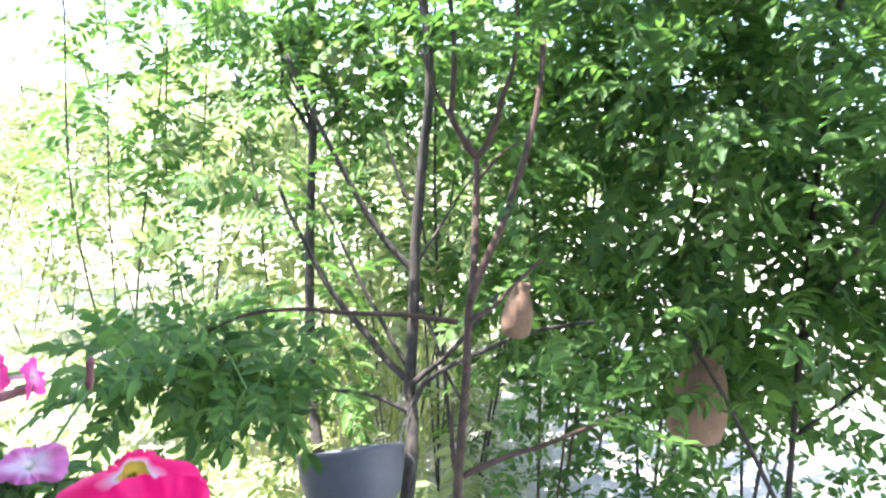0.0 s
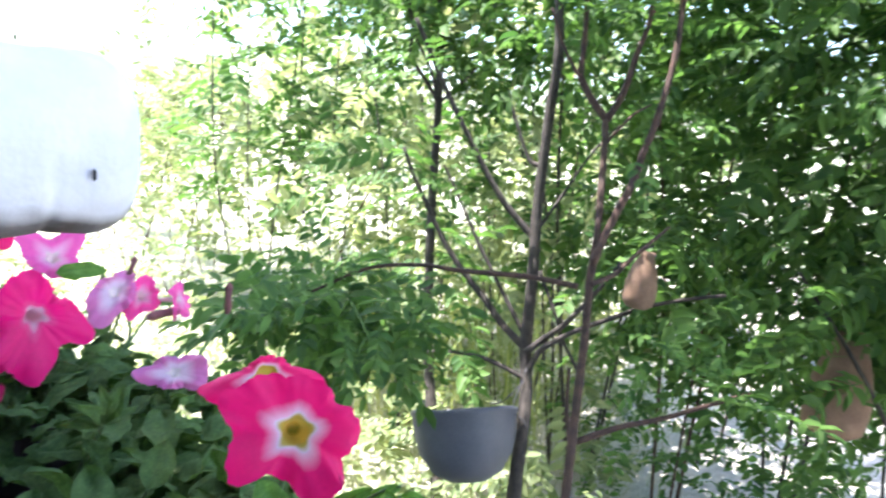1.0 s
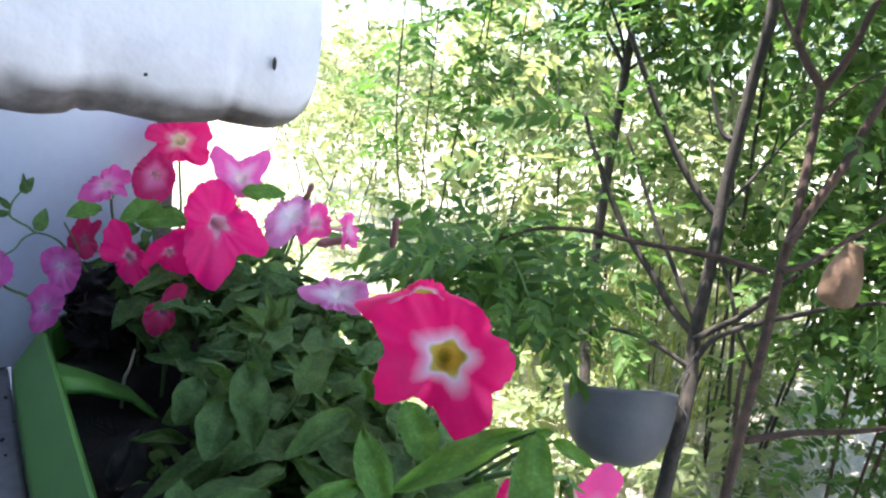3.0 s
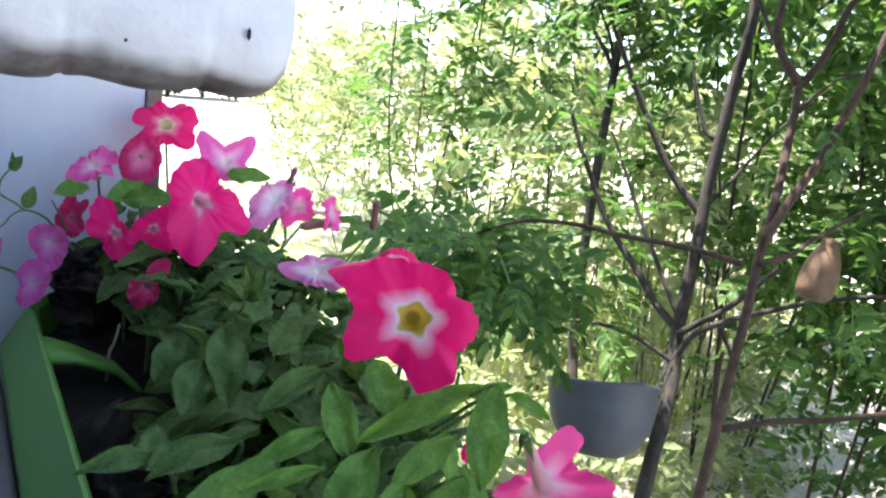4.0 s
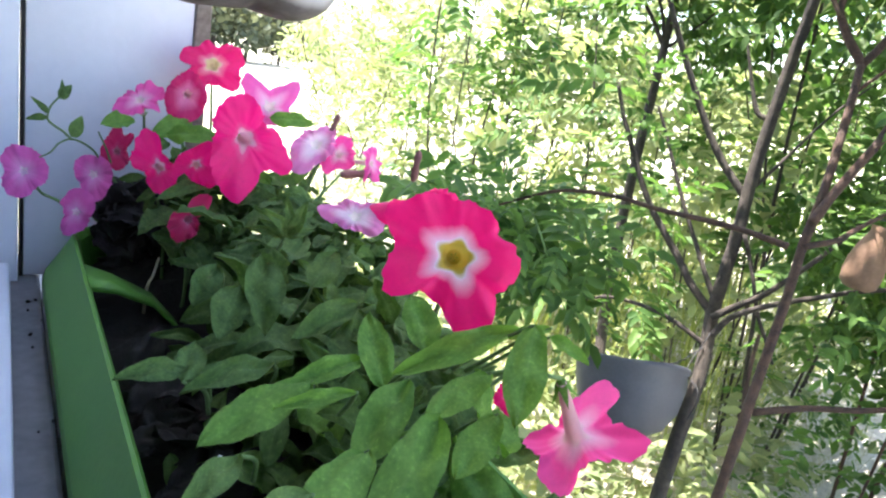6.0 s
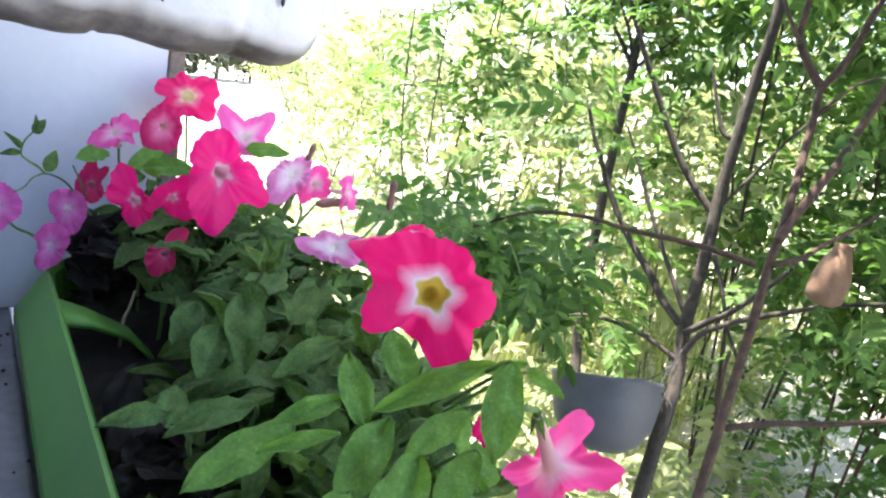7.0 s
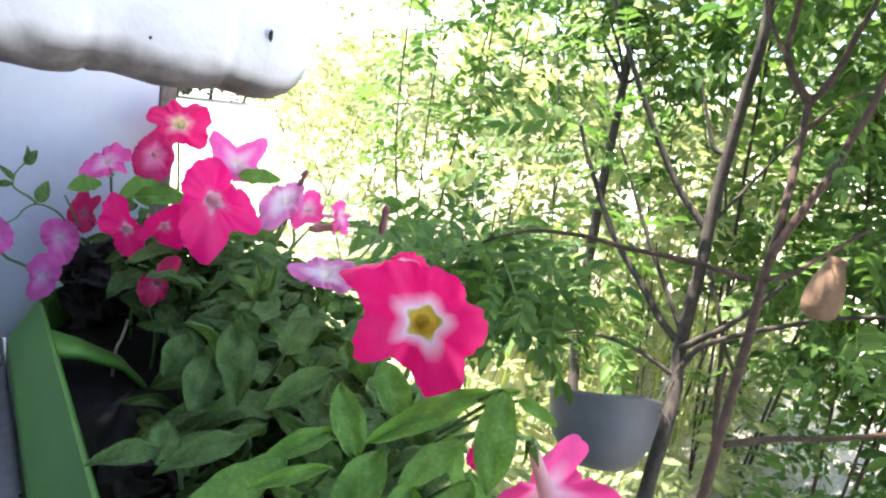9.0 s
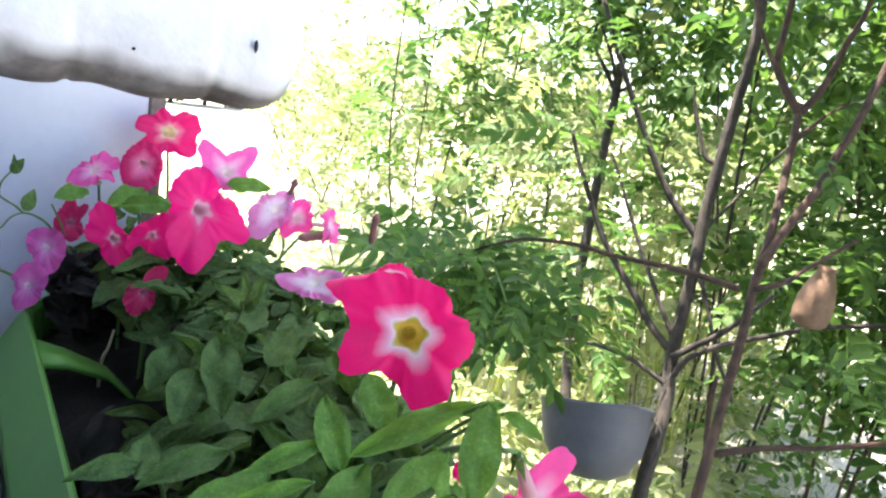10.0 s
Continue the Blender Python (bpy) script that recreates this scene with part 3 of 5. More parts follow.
def leaf_pose(place, way, up=(0, 0, 1), scale=1.0):
    x = Vector(way).normalized()
    y = Vector(up).cross(x).normalized()
    z = x.cross(y)
    m = Matrix((x, y, z)).transposed().to_4x4()
    return Matrix.Translation(place) @ m @ Matrix.Scale(scale, 4)


def add_flower(plant, place, normal, radius, material, label, rim=None, cup=0.25, tube_len=1.0, ruffle=0.07, root=None, seed=0):
    m = face_to(place, normal)
    fl = put("flower", corolla(radius, material, rim, cup, tube_len, ruffle, seed), plant, m, label)
    foot = m @ Matrix.Translation((0, 0, -radius * tube_len - 0.003))
    put("calyx", CALYX, fl, foot @ Matrix.Scale(min(1.0, radius * tube_len / 0.048), 4))
    f = foot.translation
    back = -Vector(normal).normalized()
    root = Vector(root) if root else Vector((0.12 + 0.4 * (f.x - 0.12), min(f.y + 0.02, 0.59), 0.915))
    mid = f + back * 0.018 + Vector((0, 0, -0.012))
    tube_part("stem", [root, root.lerp(mid, 0.6) + Vector((0.006, -0.004, 0.006)), mid, f], 0.0016, 0.0011, STEM_GREEN, plant, sides=6, steps=5, rough=0.03)
    return fl


def scatter_leaves(plant, count, x, y, top, seed, kinds=None, joined=False, shade_fill=False):
    """Leaves over the mound of the plant: top(x, y) is the mound's height. joined: those deep inside, past telling apart, as one mesh."""
    r = random.Random(seed)
    verts, faces, uv = [], [], []
    for _ in range(count):
        px, py = r.uniform(*x), r.uniform(*y)
        pz = max(top(px, py) - abs(r.gauss(0, 0.028)), 0.935)
        out = Vector((px - 0.12, (py - (y[0] + y[1]) / 2) * 0.5, 0.0)) * 6 + Vector((r.gauss(0, 1), r.gauss(0, 1), r.gauss(0.05, 0.45)))
        if px < 0.100:
            out.x = abs(out.x)
        up = Vector((r.gauss(0, 0.45), r.gauss(-0.25, 0.45), 1))
        me, m = r.choice(kinds or LEAVES), leaf_pose((px, py, pz), out, up, r.uniform(0.45, 0.95))
        if not joined:
            put("leaf", me, plant, m)
            continue
        base = len(verts)
        verts += [m @ v.co - WORLD[plant].translation for v in me.vertices]
        faces += [[base + k for k in p.vertices] for p in me.polygons]
        flat = {}
        for loop, data in zip(me.loops, me.uv_layers[0].data):
            flat[loop.vertex_index] = tuple(data.uv)
        uv += [flat[k] for k in range(len(me.vertices))]
    if joined:
        name = "withered_leaves" if shade_fill else "inner_leaves"
        ob = put(name, mesh(name, verts, faces, SHADE_BLACK if shade_fill else PETUNIA_LEAF, True, uv), plant, WORLD[plant])
        tagged(ob, "near-black leaves standing in for the deep shade in the box" if shade_fill else "dark leaves deep inside the plant", "", "", "stuff")


def mound(x, y):
    near = 1.012 - 0.55 * max(0, 0.20 - y) + 0.30 * min(0.09, max(0, y - 0.36)) - 0.10 * max(0, y - 0.55)
    side = 0.9 * max(0, 0.085 - x) + 0.35 * max(0, x - 0.19)
    return near - side + 0.012 * noise.noise(Vector((x, y, 2)) * 22)


near_plant = thing("petunia", (0.13, 0.20, 0.915), "petunia with one large hot pink white-starred bloom and broad green leaves", "flower plant", "petunias in the flower box")
mid_plant = thing("petunia", (0.13, 0.43, 0.915), "petunia with deep pink blooms massed over dark green leaves", "flower plant", "petunias in the flower box")
far_plant = thing("petunia", (0.11, 0.58, 0.915), "petunia with pale lilac and rose blooms at the box end", "flower plant", "petunias in the flower box")

CAM = Vector((0.0, 0.0, 1.17))   # the open window's side, towards which leaves turn


add_flower(near_plant, (0.175, 0.246, 1.070), (-0.50, -0.81, 0.29), 0.0397, HOT, "hot pink bloom with a white star and yellow throat",
           ((1, 0.76), (17, 0.70), (35, 0.55), (52, 0.66), (96, 0.65), (119, 0.78), (140, 0.85), (153, 1.00), (164, 0.86), (176, 0.70), (193, 0.78), (207, 0.88), (220, 0.87), (232, 0.58), (260, 0.56), (272, 0.74), (281, 0.91), (293, 0.89), (311, 0.84), (328, 0.65), (344, 0.71)),
           0.14, 0.30, 0.06, None, 3)
add_flower(near_plant, (0.187, 0.287, 1.082), (-0.45, -0.70, 0.55), 0.0343, HOT, "hot pink bloom standing behind the large one",
           ((19, 0.43), (108, 0.30), (163, 0.39), (180, 0.72), (190, 0.98), (218, 0.69), (246, 0.55), (306, 0.71), (336, 1.00), (356, 0.84)),
           0.10, 0.50, 0.08, None, 23)
add_flower(near_plant, (0.233, 0.203, 0.994), (0.54, 0.08, -0.84), 0.0404, PINK, "pale pink bloom turned away, its pale tube showing",
           ((31, 0.41), (50, 0.62), (62, 0.86), (76, 1.00), (90, 0.84), (104, 0.46), (130, 0.62), (145, 0.86), (175, 0.56), (201, 0.40), (224, 0.48), (237, 0.76), (269, 0.68), (284, 0.48), (321, 0.64), (348, 0.37)),
           0.22, 0.95, 0.08, (0.185, 0.235, 1.012), 5)
add_flower(near_plant, (0.207, 0.225, 1.007), (-0.61, -0.76, -0.20), 0.0136, ROSE, "small rose bloom behind a leaf",
           ((59, 0.85), (101, 0.83), (154, 0.54), (256, 0.69), (281, 1.00), (328, 0.81)),
           0.30, 1.20, 0.05, (0.18, 0.28, 0.95), 6)
add_flower(near_plant, (0.209, 0.422, 1.039), (-0.36, -0.78, 0.52), 0.0265, WHITISH, "whitish lilac bloom seen from its side",
           ((24, 0.75), (71, 0.42), (159, 0.58), (179, 1.00), (212, 0.53), (300, 0.45), (320, 0.79), (357, 0.81)),
           0.30, 0.80, 0.18, None, 7)
add_flower(mid_plant, (0.141, 0.470, 1.079), (0.02, -1.00, 0.03), 0.0440, DEEP, "deep pink bloom with a pale streaked throat",
           ((6, 0.58), (42, 0.39), (64, 0.49), (93, 0.69), (121, 0.72), (148, 0.59), (181, 0.48), (215, 0.66), (241, 0.83), (263, 1.00), (280, 0.80), (304, 0.55), (327, 0.85)),
           0.28, 0.50, 0.10, None, 8)
add_flower(mid_plant, (0.116, 0.494, 1.054), (-0.21, -0.98, 0.00), 0.0197, DEEP, "deep pink bloom crowded by its neighbours",
           ((8, 0.79), (60, 1.00), (103, 0.59), (174, 0.69), (219, 0.97), (224, 0.53), (265, 0.64), (316, 1.00)),
           0.22, 0.60, 0.11, None, 9)
add_flower(mid_plant, (0.096, 0.516, 1.046), (0.00, -0.99, 0.10), 0.0281, DEEP, "deep pink bloom folded sideways",
           ((14, 0.30), (83, 0.35), (99, 0.84), (113, 1.00), (130, 0.92), (147, 0.77), (177, 0.70), (207, 0.40), (263, 0.66), (286, 0.76), (326, 0.51)),
           0.28, 0.60, 0.12, None, 10)
add_flower(mid_plant, (0.224, 0.545, 1.067), (-0.26, -0.78, 0.57), 0.0338, WHITISH, "whitish pink bloom seen from its side",
           ((14, 0.47), (53, 0.59), (97, 0.38), (167, 0.45), (220, 0.77), (237, 1.00), (255, 0.93), (272, 0.58), (323, 0.47)),
           0.35, 0.80, 0.12, None, 11)
add_flower(mid_plant, (0.247, 0.548, 1.060), (0.20, -0.87, 0.46), 0.0281, PINK, "pink bloom turned away",
           ((51, 0.62), (137, 0.45), (192, 0.81), (219, 1.00), (245, 0.55), (302, 0.55), (354, 0.47)),
           0.30, 1.00, 0.12, None, 12)
add_flower(mid_plant, (0.271, 0.532, 1.057), (0.55, -0.83, 0.11), 0.0220, PALE, "small pale pink bloom seen from its edge",
           ((40, 0.30), (72, 0.64), (137, 0.87), (181, 1.00), (200, 0.62), (227, 0.94), (233, 0.30), (279, 0.73)),
           0.35, 1.10, 0.18, (0.21, 0.53, 0.99), 22)
add_flower(mid_plant, (0.108, 0.470, 1.020), (-0.01, -0.95, 0.31), 0.0215, DUSKY, "small rose bloom among the leaves",
           ((8, 0.30), (30, 0.69), (48, 1.00), (64, 0.91), (101, 0.35), (176, 0.56), (211, 0.71), (241, 0.80), (279, 0.58)),
           0.25, 0.80, 0.12, None, 13)
add_flower(far_plant, (0.151, 0.614, 1.116), (-0.24, -0.92, 0.31), 0.0290, ROSE, "rose red bloom with a cream star",
           ((13, 0.94), (58, 0.85), (77, 0.56), (112, 0.72), (132, 0.62), (156, 0.88), (183, 0.90), (195, 0.59), (208, 0.91), (224, 1.00), (244, 0.88), (263, 0.61), (291, 0.60), (308, 0.88), (323, 0.97), (358, 0.78)),
           0.10, 0.25, 0.12, None, 14)
add_flower(far_plant, (0.126, 0.585, 1.092), (-0.05, -1.00, 0.05), 0.0230, BLUSH, "rose bloom with a pale throat and dark edge",
           ((52, 0.66), (90, 0.80), (125, 0.70), (169, 0.71), (211, 0.86), (235, 1.00), (266, 0.99), (300, 0.84), (337, 0.65)),
           0.45, 0.70, 0.07, None, 15)
add_flower(far_plant, (0.090, 0.577, 1.084), (-0.26, -0.78, 0.57), 0.0230, PALE, "pale pink bloom seen from its side",
           ((36, 0.84), (119, 0.44), (190, 0.68), (231, 1.00), (249, 0.77), (299, 0.39), (327, 0.83), (353, 0.57)),
           0.25, 1.00, 0.20, None, 16)
add_flower(far_plant, (0.198, 0.598, 1.088), (-0.10, -0.88, 0.47), 0.0359, PALE, "pale pink bloom with two upturned lobes",
           ((2, 0.50), (20, 0.66), (36, 0.92), (46, 1.00), (60, 0.66), (90, 0.44), (110, 0.58), (126, 0.92), (140, 0.88), (160, 0.64), (198, 0.52), (250, 0.46), (300, 0.58), (323, 0.64)),
           0.25, 1.00, 0.08, None, 17)
add_flower(far_plant, (0.059, 0.566, 1.026), (-0.31, -0.88, 0.36), 0.0215, LILAC, "lilac bloom",
           ((41, 0.68), (98, 0.68), (142, 0.70), (184, 0.57), (233, 0.55), (268, 1.00), (295, 0.91), (345, 0.65)),
           0.30, 0.80, 0.20, None, 18)
add_flower(far_plant, (0.047, 0.550, 1.001), (-0.43, -0.90, 0.05), 0.0190, LILAC, "lilac pink bloom",
           ((59, 0.95), (85, 1.00), (124, 0.72), (213, 0.47), (242, 0.97), (287, 0.76), (342, 0.59)),
           0.30, 0.80, 0.20, None, 19)
add_flower(far_plant, (0.014, 0.560, 1.027), (-0.36, -0.88, 0.31), 0.0197, LILAC, "lilac pink bloom hanging by the panel",
           ((11, 0.87), (58, 0.85), (90, 0.89), (123, 1.00), (146, 0.93), (185, 0.61), (229, 0.88), (247, 0.95), (279, 0.97), (308, 0.77), (340, 0.86)),
           0.25, 0.60, 0.10, (0.05, 0.575, 0.97), 20)
add_flower(far_plant, (0.075, 0.572, 1.044), (0.10, -0.99, 0.11), 0.0200, DUSKY, "small dark rose bloom",
           ((18, 0.35), (53, 0.91), (70, 0.66), (89, 1.00), (121, 0.67), (184, 0.64), (240, 0.66), (265, 0.72), (294, 0.62)),
           0.35, 0.90, 0.12, None, 21)

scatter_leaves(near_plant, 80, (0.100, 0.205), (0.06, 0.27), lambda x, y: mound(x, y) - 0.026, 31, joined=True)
scatter_leaves(near_plant, 72, (0.124, 0.210), (0.26, 0.36), lambda x, y: mound(x, y) - 0.006, 37)
scatter_leaves(mid_plant, 112, (0.118, 0.232), (0.30, 0.44), lambda x, y: mound(x, y) - 0.006, 32)
scatter_leaves(mid_plant, 60, (0.110, 0.245), (0.42, 0.56), mound, 34)
scatter_leaves(mid_plant, 80, (0.110, 0.245), (0.42, 0.56), lambda x, y: mound(x, y) - 0.012, 44, joined=True)
scatter_leaves(far_plant, 20, (0.100, 0.14), (0.55, 0.63), lambda x, y: 1.000, 35)
# added black leaves in place of the shade at the box's far end
scatter_leaves(far_plant, 150, (0.062, 0.112), (0.565, 0.602), lambda x, y: 1.004, 38, joined=True, shade_fill=True)
scatter_leaves(far_plant, 100, (0.114, 0.225), (0.50, 0.605), mound, 33)
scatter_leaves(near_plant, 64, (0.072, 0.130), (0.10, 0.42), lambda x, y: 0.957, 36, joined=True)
# the same black leaves for the shaded gap along the near rim
scatter_leaves(near_plant, 60, (0.056, 0.098), (0.15, 0.42), lambda x, y: 0.950, 39, joined=True, shade_fill=True)
scatter_leaves(near_plant, 56, (0.118, 0.178), (0.14, 0.36), lambda x, y: mound(x, y) - 0.004, 41)
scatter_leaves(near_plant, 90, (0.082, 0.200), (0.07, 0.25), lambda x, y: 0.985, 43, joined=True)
scatter_leaves(near_plant, 14, (0.120, 0.182), (0.13, 0.25), lambda x, y: 1.004 + 0.06 * (x - 0.135), 42, YOUNG_LIT)


def broad_leaf(foot, tip, width, kinds):
    """One of the broad leaves at the near end: from its foot to its tip, its face to the light of the open side."""
    a, b = Vector(foot), Vector(tip)
    n = len(near_plant.children)
    m = leaf_pose(a, b - a, (CAM - a).normalized() + Vector((0.15, 0, 0.6)))
    k = (b - a).length
    put("leaf", kinds[n % len(kinds)], near_plant, m @ Matrix.Diagonal((k / 0.05, width / 0.030, k / 0.05, 1)))
    root = a + Vector((0.25 * (0.14 - a.x), 0.034, -0.036))
    tube_part("stem", [root, a.lerp(root, 0.5) + Vector((0.003, 0, 0.003)), a], 0.0012, 0.0008, STEM_GREEN, near_plant, sides=6, steps=4)


broad_leaf((0.102, 0.221, 1.028), (0.057, 0.202, 1.022), 0.023, BLUNT)
broad_leaf((0.124, 0.225, 1.034), (0.092, 0.221, 1.027), 0.013, BROAD)
broad_leaf((0.111, 0.201, 1.033), (0.081, 0.203, 1.032), 0.008, BROAD)
broad_leaf((0.130, 0.214, 1.026), (0.131, 0.242, 1.047), 0.018, BROAD)
broad_leaf((0.157, 0.226, 1.031), (0.156, 0.248, 1.052), 0.023, BLUNT)
broad_leaf((0.140, 0.188, 1.025), (0.103, 0.153, 1.012), 0.030, BLUNT)
broad_leaf((0.111, 0.186, 1.018), (0.076, 0.157, 1.013), 0.027, BLUNT)
broad_leaf((0.139, 0.211, 1.030), (0.110, 0.188, 1.011), 0.026, BLUNT)
broad_leaf((0.061, 0.247, 1.025), (0.036, 0.238, 1.029), 0.012, BROAD_DARK)
broad_leaf((0.059, 0.242, 1.022), (0.065, 0.257, 1.032), 0.013, BROAD_DARK)
broad_leaf((0.096, 0.249, 1.023), (0.059, 0.237, 1.022), 0.014, BROAD_DARK)
broad_leaf((0.098, 0.310, 1.033), (0.086, 0.288, 1.016), 0.020, BROAD_DARK)
broad_leaf((0.110, 0.319, 1.046), (0.107, 0.286, 1.020), 0.023, BROAD_DARK)
broad_leaf((0.142, 0.269, 1.039), (0.108, 0.260, 1.027), 0.014, BROAD_DARK)
broad_leaf((0.195, 0.214, 1.047), (0.136, 0.223, 1.030), 0.016, BROAD)
broad_leaf((0.186, 0.197, 1.057), (0.162, 0.168, 1.033), 0.024, BLUNT)
broad_leaf((0.194, 0.195, 1.052), (0.202, 0.178, 1.048), 0.009, BROAD)
broad_leaf((0.196, 0.197, 1.055), (0.182, 0.210, 1.045), 0.008, BROAD)
broad_leaf((0.175, 0.204, 1.032), (0.140, 0.195, 1.023), 0.019, BLUNT)
broad_leaf((0.129, 0.296, 1.037), (0.145, 0.311, 1.053), 0.017, BROAD_DARK)
broad_leaf((0.091, 0.329, 1.038), (0.079, 0.313, 1.023), 0.017, BROAD_DARK)
broad_leaf((0.169, 0.188, 1.023), (0.142, 0.172, 1.011), 0.021, BLUNT)
broad_leaf((0.066, 0.191, 1.021), (0.046, 0.174, 1.018), 0.013, BROAD_DARK)
broad_leaf((0.083, 0.169, 1.018), (0.060, 0.156, 1.018), 0.014, BROAD_DARK)
for place, way, size in (((0.105, 0.545, 1.065), (0.5, -0.6, 0.2), 0.9), ((0.175, 0.575, 1.085), (-0.3, -0.6, -0.4), 0.8), ((0.190, 0.570, 1.082), (0.7, -0.3, 0.1), 0.8),
                         ((0.150, 0.560, 1.080), (0.2, -0.7, -0.4), 0.8), ((0.085, 0.565, 1.070), (-0.4, -0.5, 0.1), 0.7), ((0.130, 0.580, 1.070), (-0.5, -0.5, 0.0), 0.9)):
    put("leaf", BROAD[1], far_plant, leaf_pose(place, way, (0, -0.8, 0.6), size * 0.9))


r = random.Random(61)
for k in range(34):
    spot = (r.uniform(0.108, 0.190), r.uniform(0.53, 0.60), r.uniform(1.005, 1.065) - 0.03 * (k % 2))
    put("leaf", r.choice(LEAVES), far_plant, leaf_pose(spot, (r.gauss(0, 1), -0.4 + r.gauss(0, 0.5), r.gauss(0.1, 0.4)), (r.gauss(0, 0.4), -0.6, 0.7), r.uniform(0.45, 0.8)))
# a tuft of narrow grey-green leaves at a shoot's end
for k in range(11):
    a = 2.4 * k
    put("leaf", LEAVES[4], mid_plant, leaf_pose((0.143, 0.376, 1.038), (math.cos(a) * 0.8, -0.3 + math.sin(a) * 0.5, 0.35 + 0.5 * (k % 3)), (0.2, -0.8, 0.5), 0.35 + 0.05 * (k % 4)))
tube_part("stem", [(0.13, 0.42, 0.93), (0.135, 0.41, 0.98), (0.143, 0.376, 1.038)], 0.0018, 0.0012, STEM_GREEN, mid_plant, sides=6)


def sprig():
    """A thin branching shoot with small pointed leaves, arched against the white panel."""
    tube_part("stem", [(0.071, 0.569, 1.022), (0.061, 0.564, 1.041), (0.053, 0.562, 1.049), (0.043, 0.558, 1.053), (0.035, 0.554, 1.050), (0.030, 0.551, 1.044), (0.023, 0.549, 1.040)], 0.0009, 0.0006, STEM_GREEN, far_plant, sides=6)
    tube_part("stem", [(0.043, 0.558, 1.053), (0.038, 0.558, 1.058), (0.032, 0.557, 1.062), (0.028, 0.558, 1.066), (0.029, 0.559, 1.073), (0.031, 0.559, 1.077), (0.035, 0.560, 1.082)], 0.0009, 0.0006, STEM_GREEN, far_plant, sides=6)
    tube_part("stem", [(0.071, 0.567, 1.034), (0.067, 0.565, 1.046), (0.061, 0.565, 1.059)], 0.0009, 0.0006, STEM_GREEN, far_plant, sides=6)
    for foot, tip, width in (((0.043, 0.555, 1.055), (0.051, 0.557, 1.070), 0.0098),
                             ((0.028, 0.558, 1.067), (0.015, 0.558, 1.068), 0.0056),
                             ((0.027, 0.558, 1.070), (0.020, 0.560, 1.082), 0.0038),
                             ((0.028, 0.558, 1.070), (0.025, 0.560, 1.079), 0.0033),
                             ((0.035, 0.560, 1.081), (0.043, 0.560, 1.091), 0.0080),
                             ((0.036, 0.560, 1.084), (0.038, 0.561, 1.094), 0.0033)):
        way = Vector(tip) - Vector(foot)
        put("leaf", LEAVES[4], far_plant, leaf_pose(foot, way, (0.2, -0.8, 0.5)) @ Matrix.Diagonal((way.length / 0.055, width / 0.018, 0.25, 1)))


def bud(plant, place, way, size, root):
    """A closed, pointed bud on a thin stalk."""
    prof = [(0.0, 0.07), (0.2, 0.13), (0.55, 0.095), (0.8, 0.13), (0.92, 0.09), (1.0, 0.01)]
    w = Vector(way).normalized()
    pts = [Vector(place) + w * (t * size) for t, _ in prof]
    verts, faces = [], []
    u = w.orthogonal().normalized()
    v = w.cross(u)
    for (t, r), c in zip(prof, pts):
        for k in range(8):
            a = math.pi * k / 4
            verts.append(c + (u * math.cos(a) + v * math.sin(a)) * r * size * (1.15 if k % 2 else 0.85))
    for i in range(len(prof) - 1):
        for k in range(8):
            faces.append((i * 8 + k, i * 8 + (k + 1) % 8, (i + 1) * 8 + (k + 1) % 8, (i + 1) * 8 + k))
    o = WORLD[plant].translation
    put("bud", mesh("bud", [q - o for q in verts], faces, BUD), plant, Matrix.Translation(o), "closed purplish brown bud")
    tube_part("stem", [root, Vector(root).lerp(Vector(place), 0.6) + Vector((0.004, 0, 0.006)), place], 0.0016, 0.0010, STEM_GREEN, plant, sides=6)


BUD = speckled("bud_skin", (0.10, 0.035, 0.04), (0.26, 0.10, 0.10), 120.0, 0.6)
sprig()
bud(mid_plant, (0.284, 0.478, 1.055), (0.05, 0, 1), 0.026, (0.20, 0.47, 0.96))
bud(mid_plant, (0.235, 0.545, 1.076), (0.3, 0, 0.9), 0.020, (0.20, 0.54, 0.98))
bud(mid_plant, (0.245, 0.535, 1.045), (0.9, -0.1, 0.1), 0.030, (0.20, 0.53, 0.99))


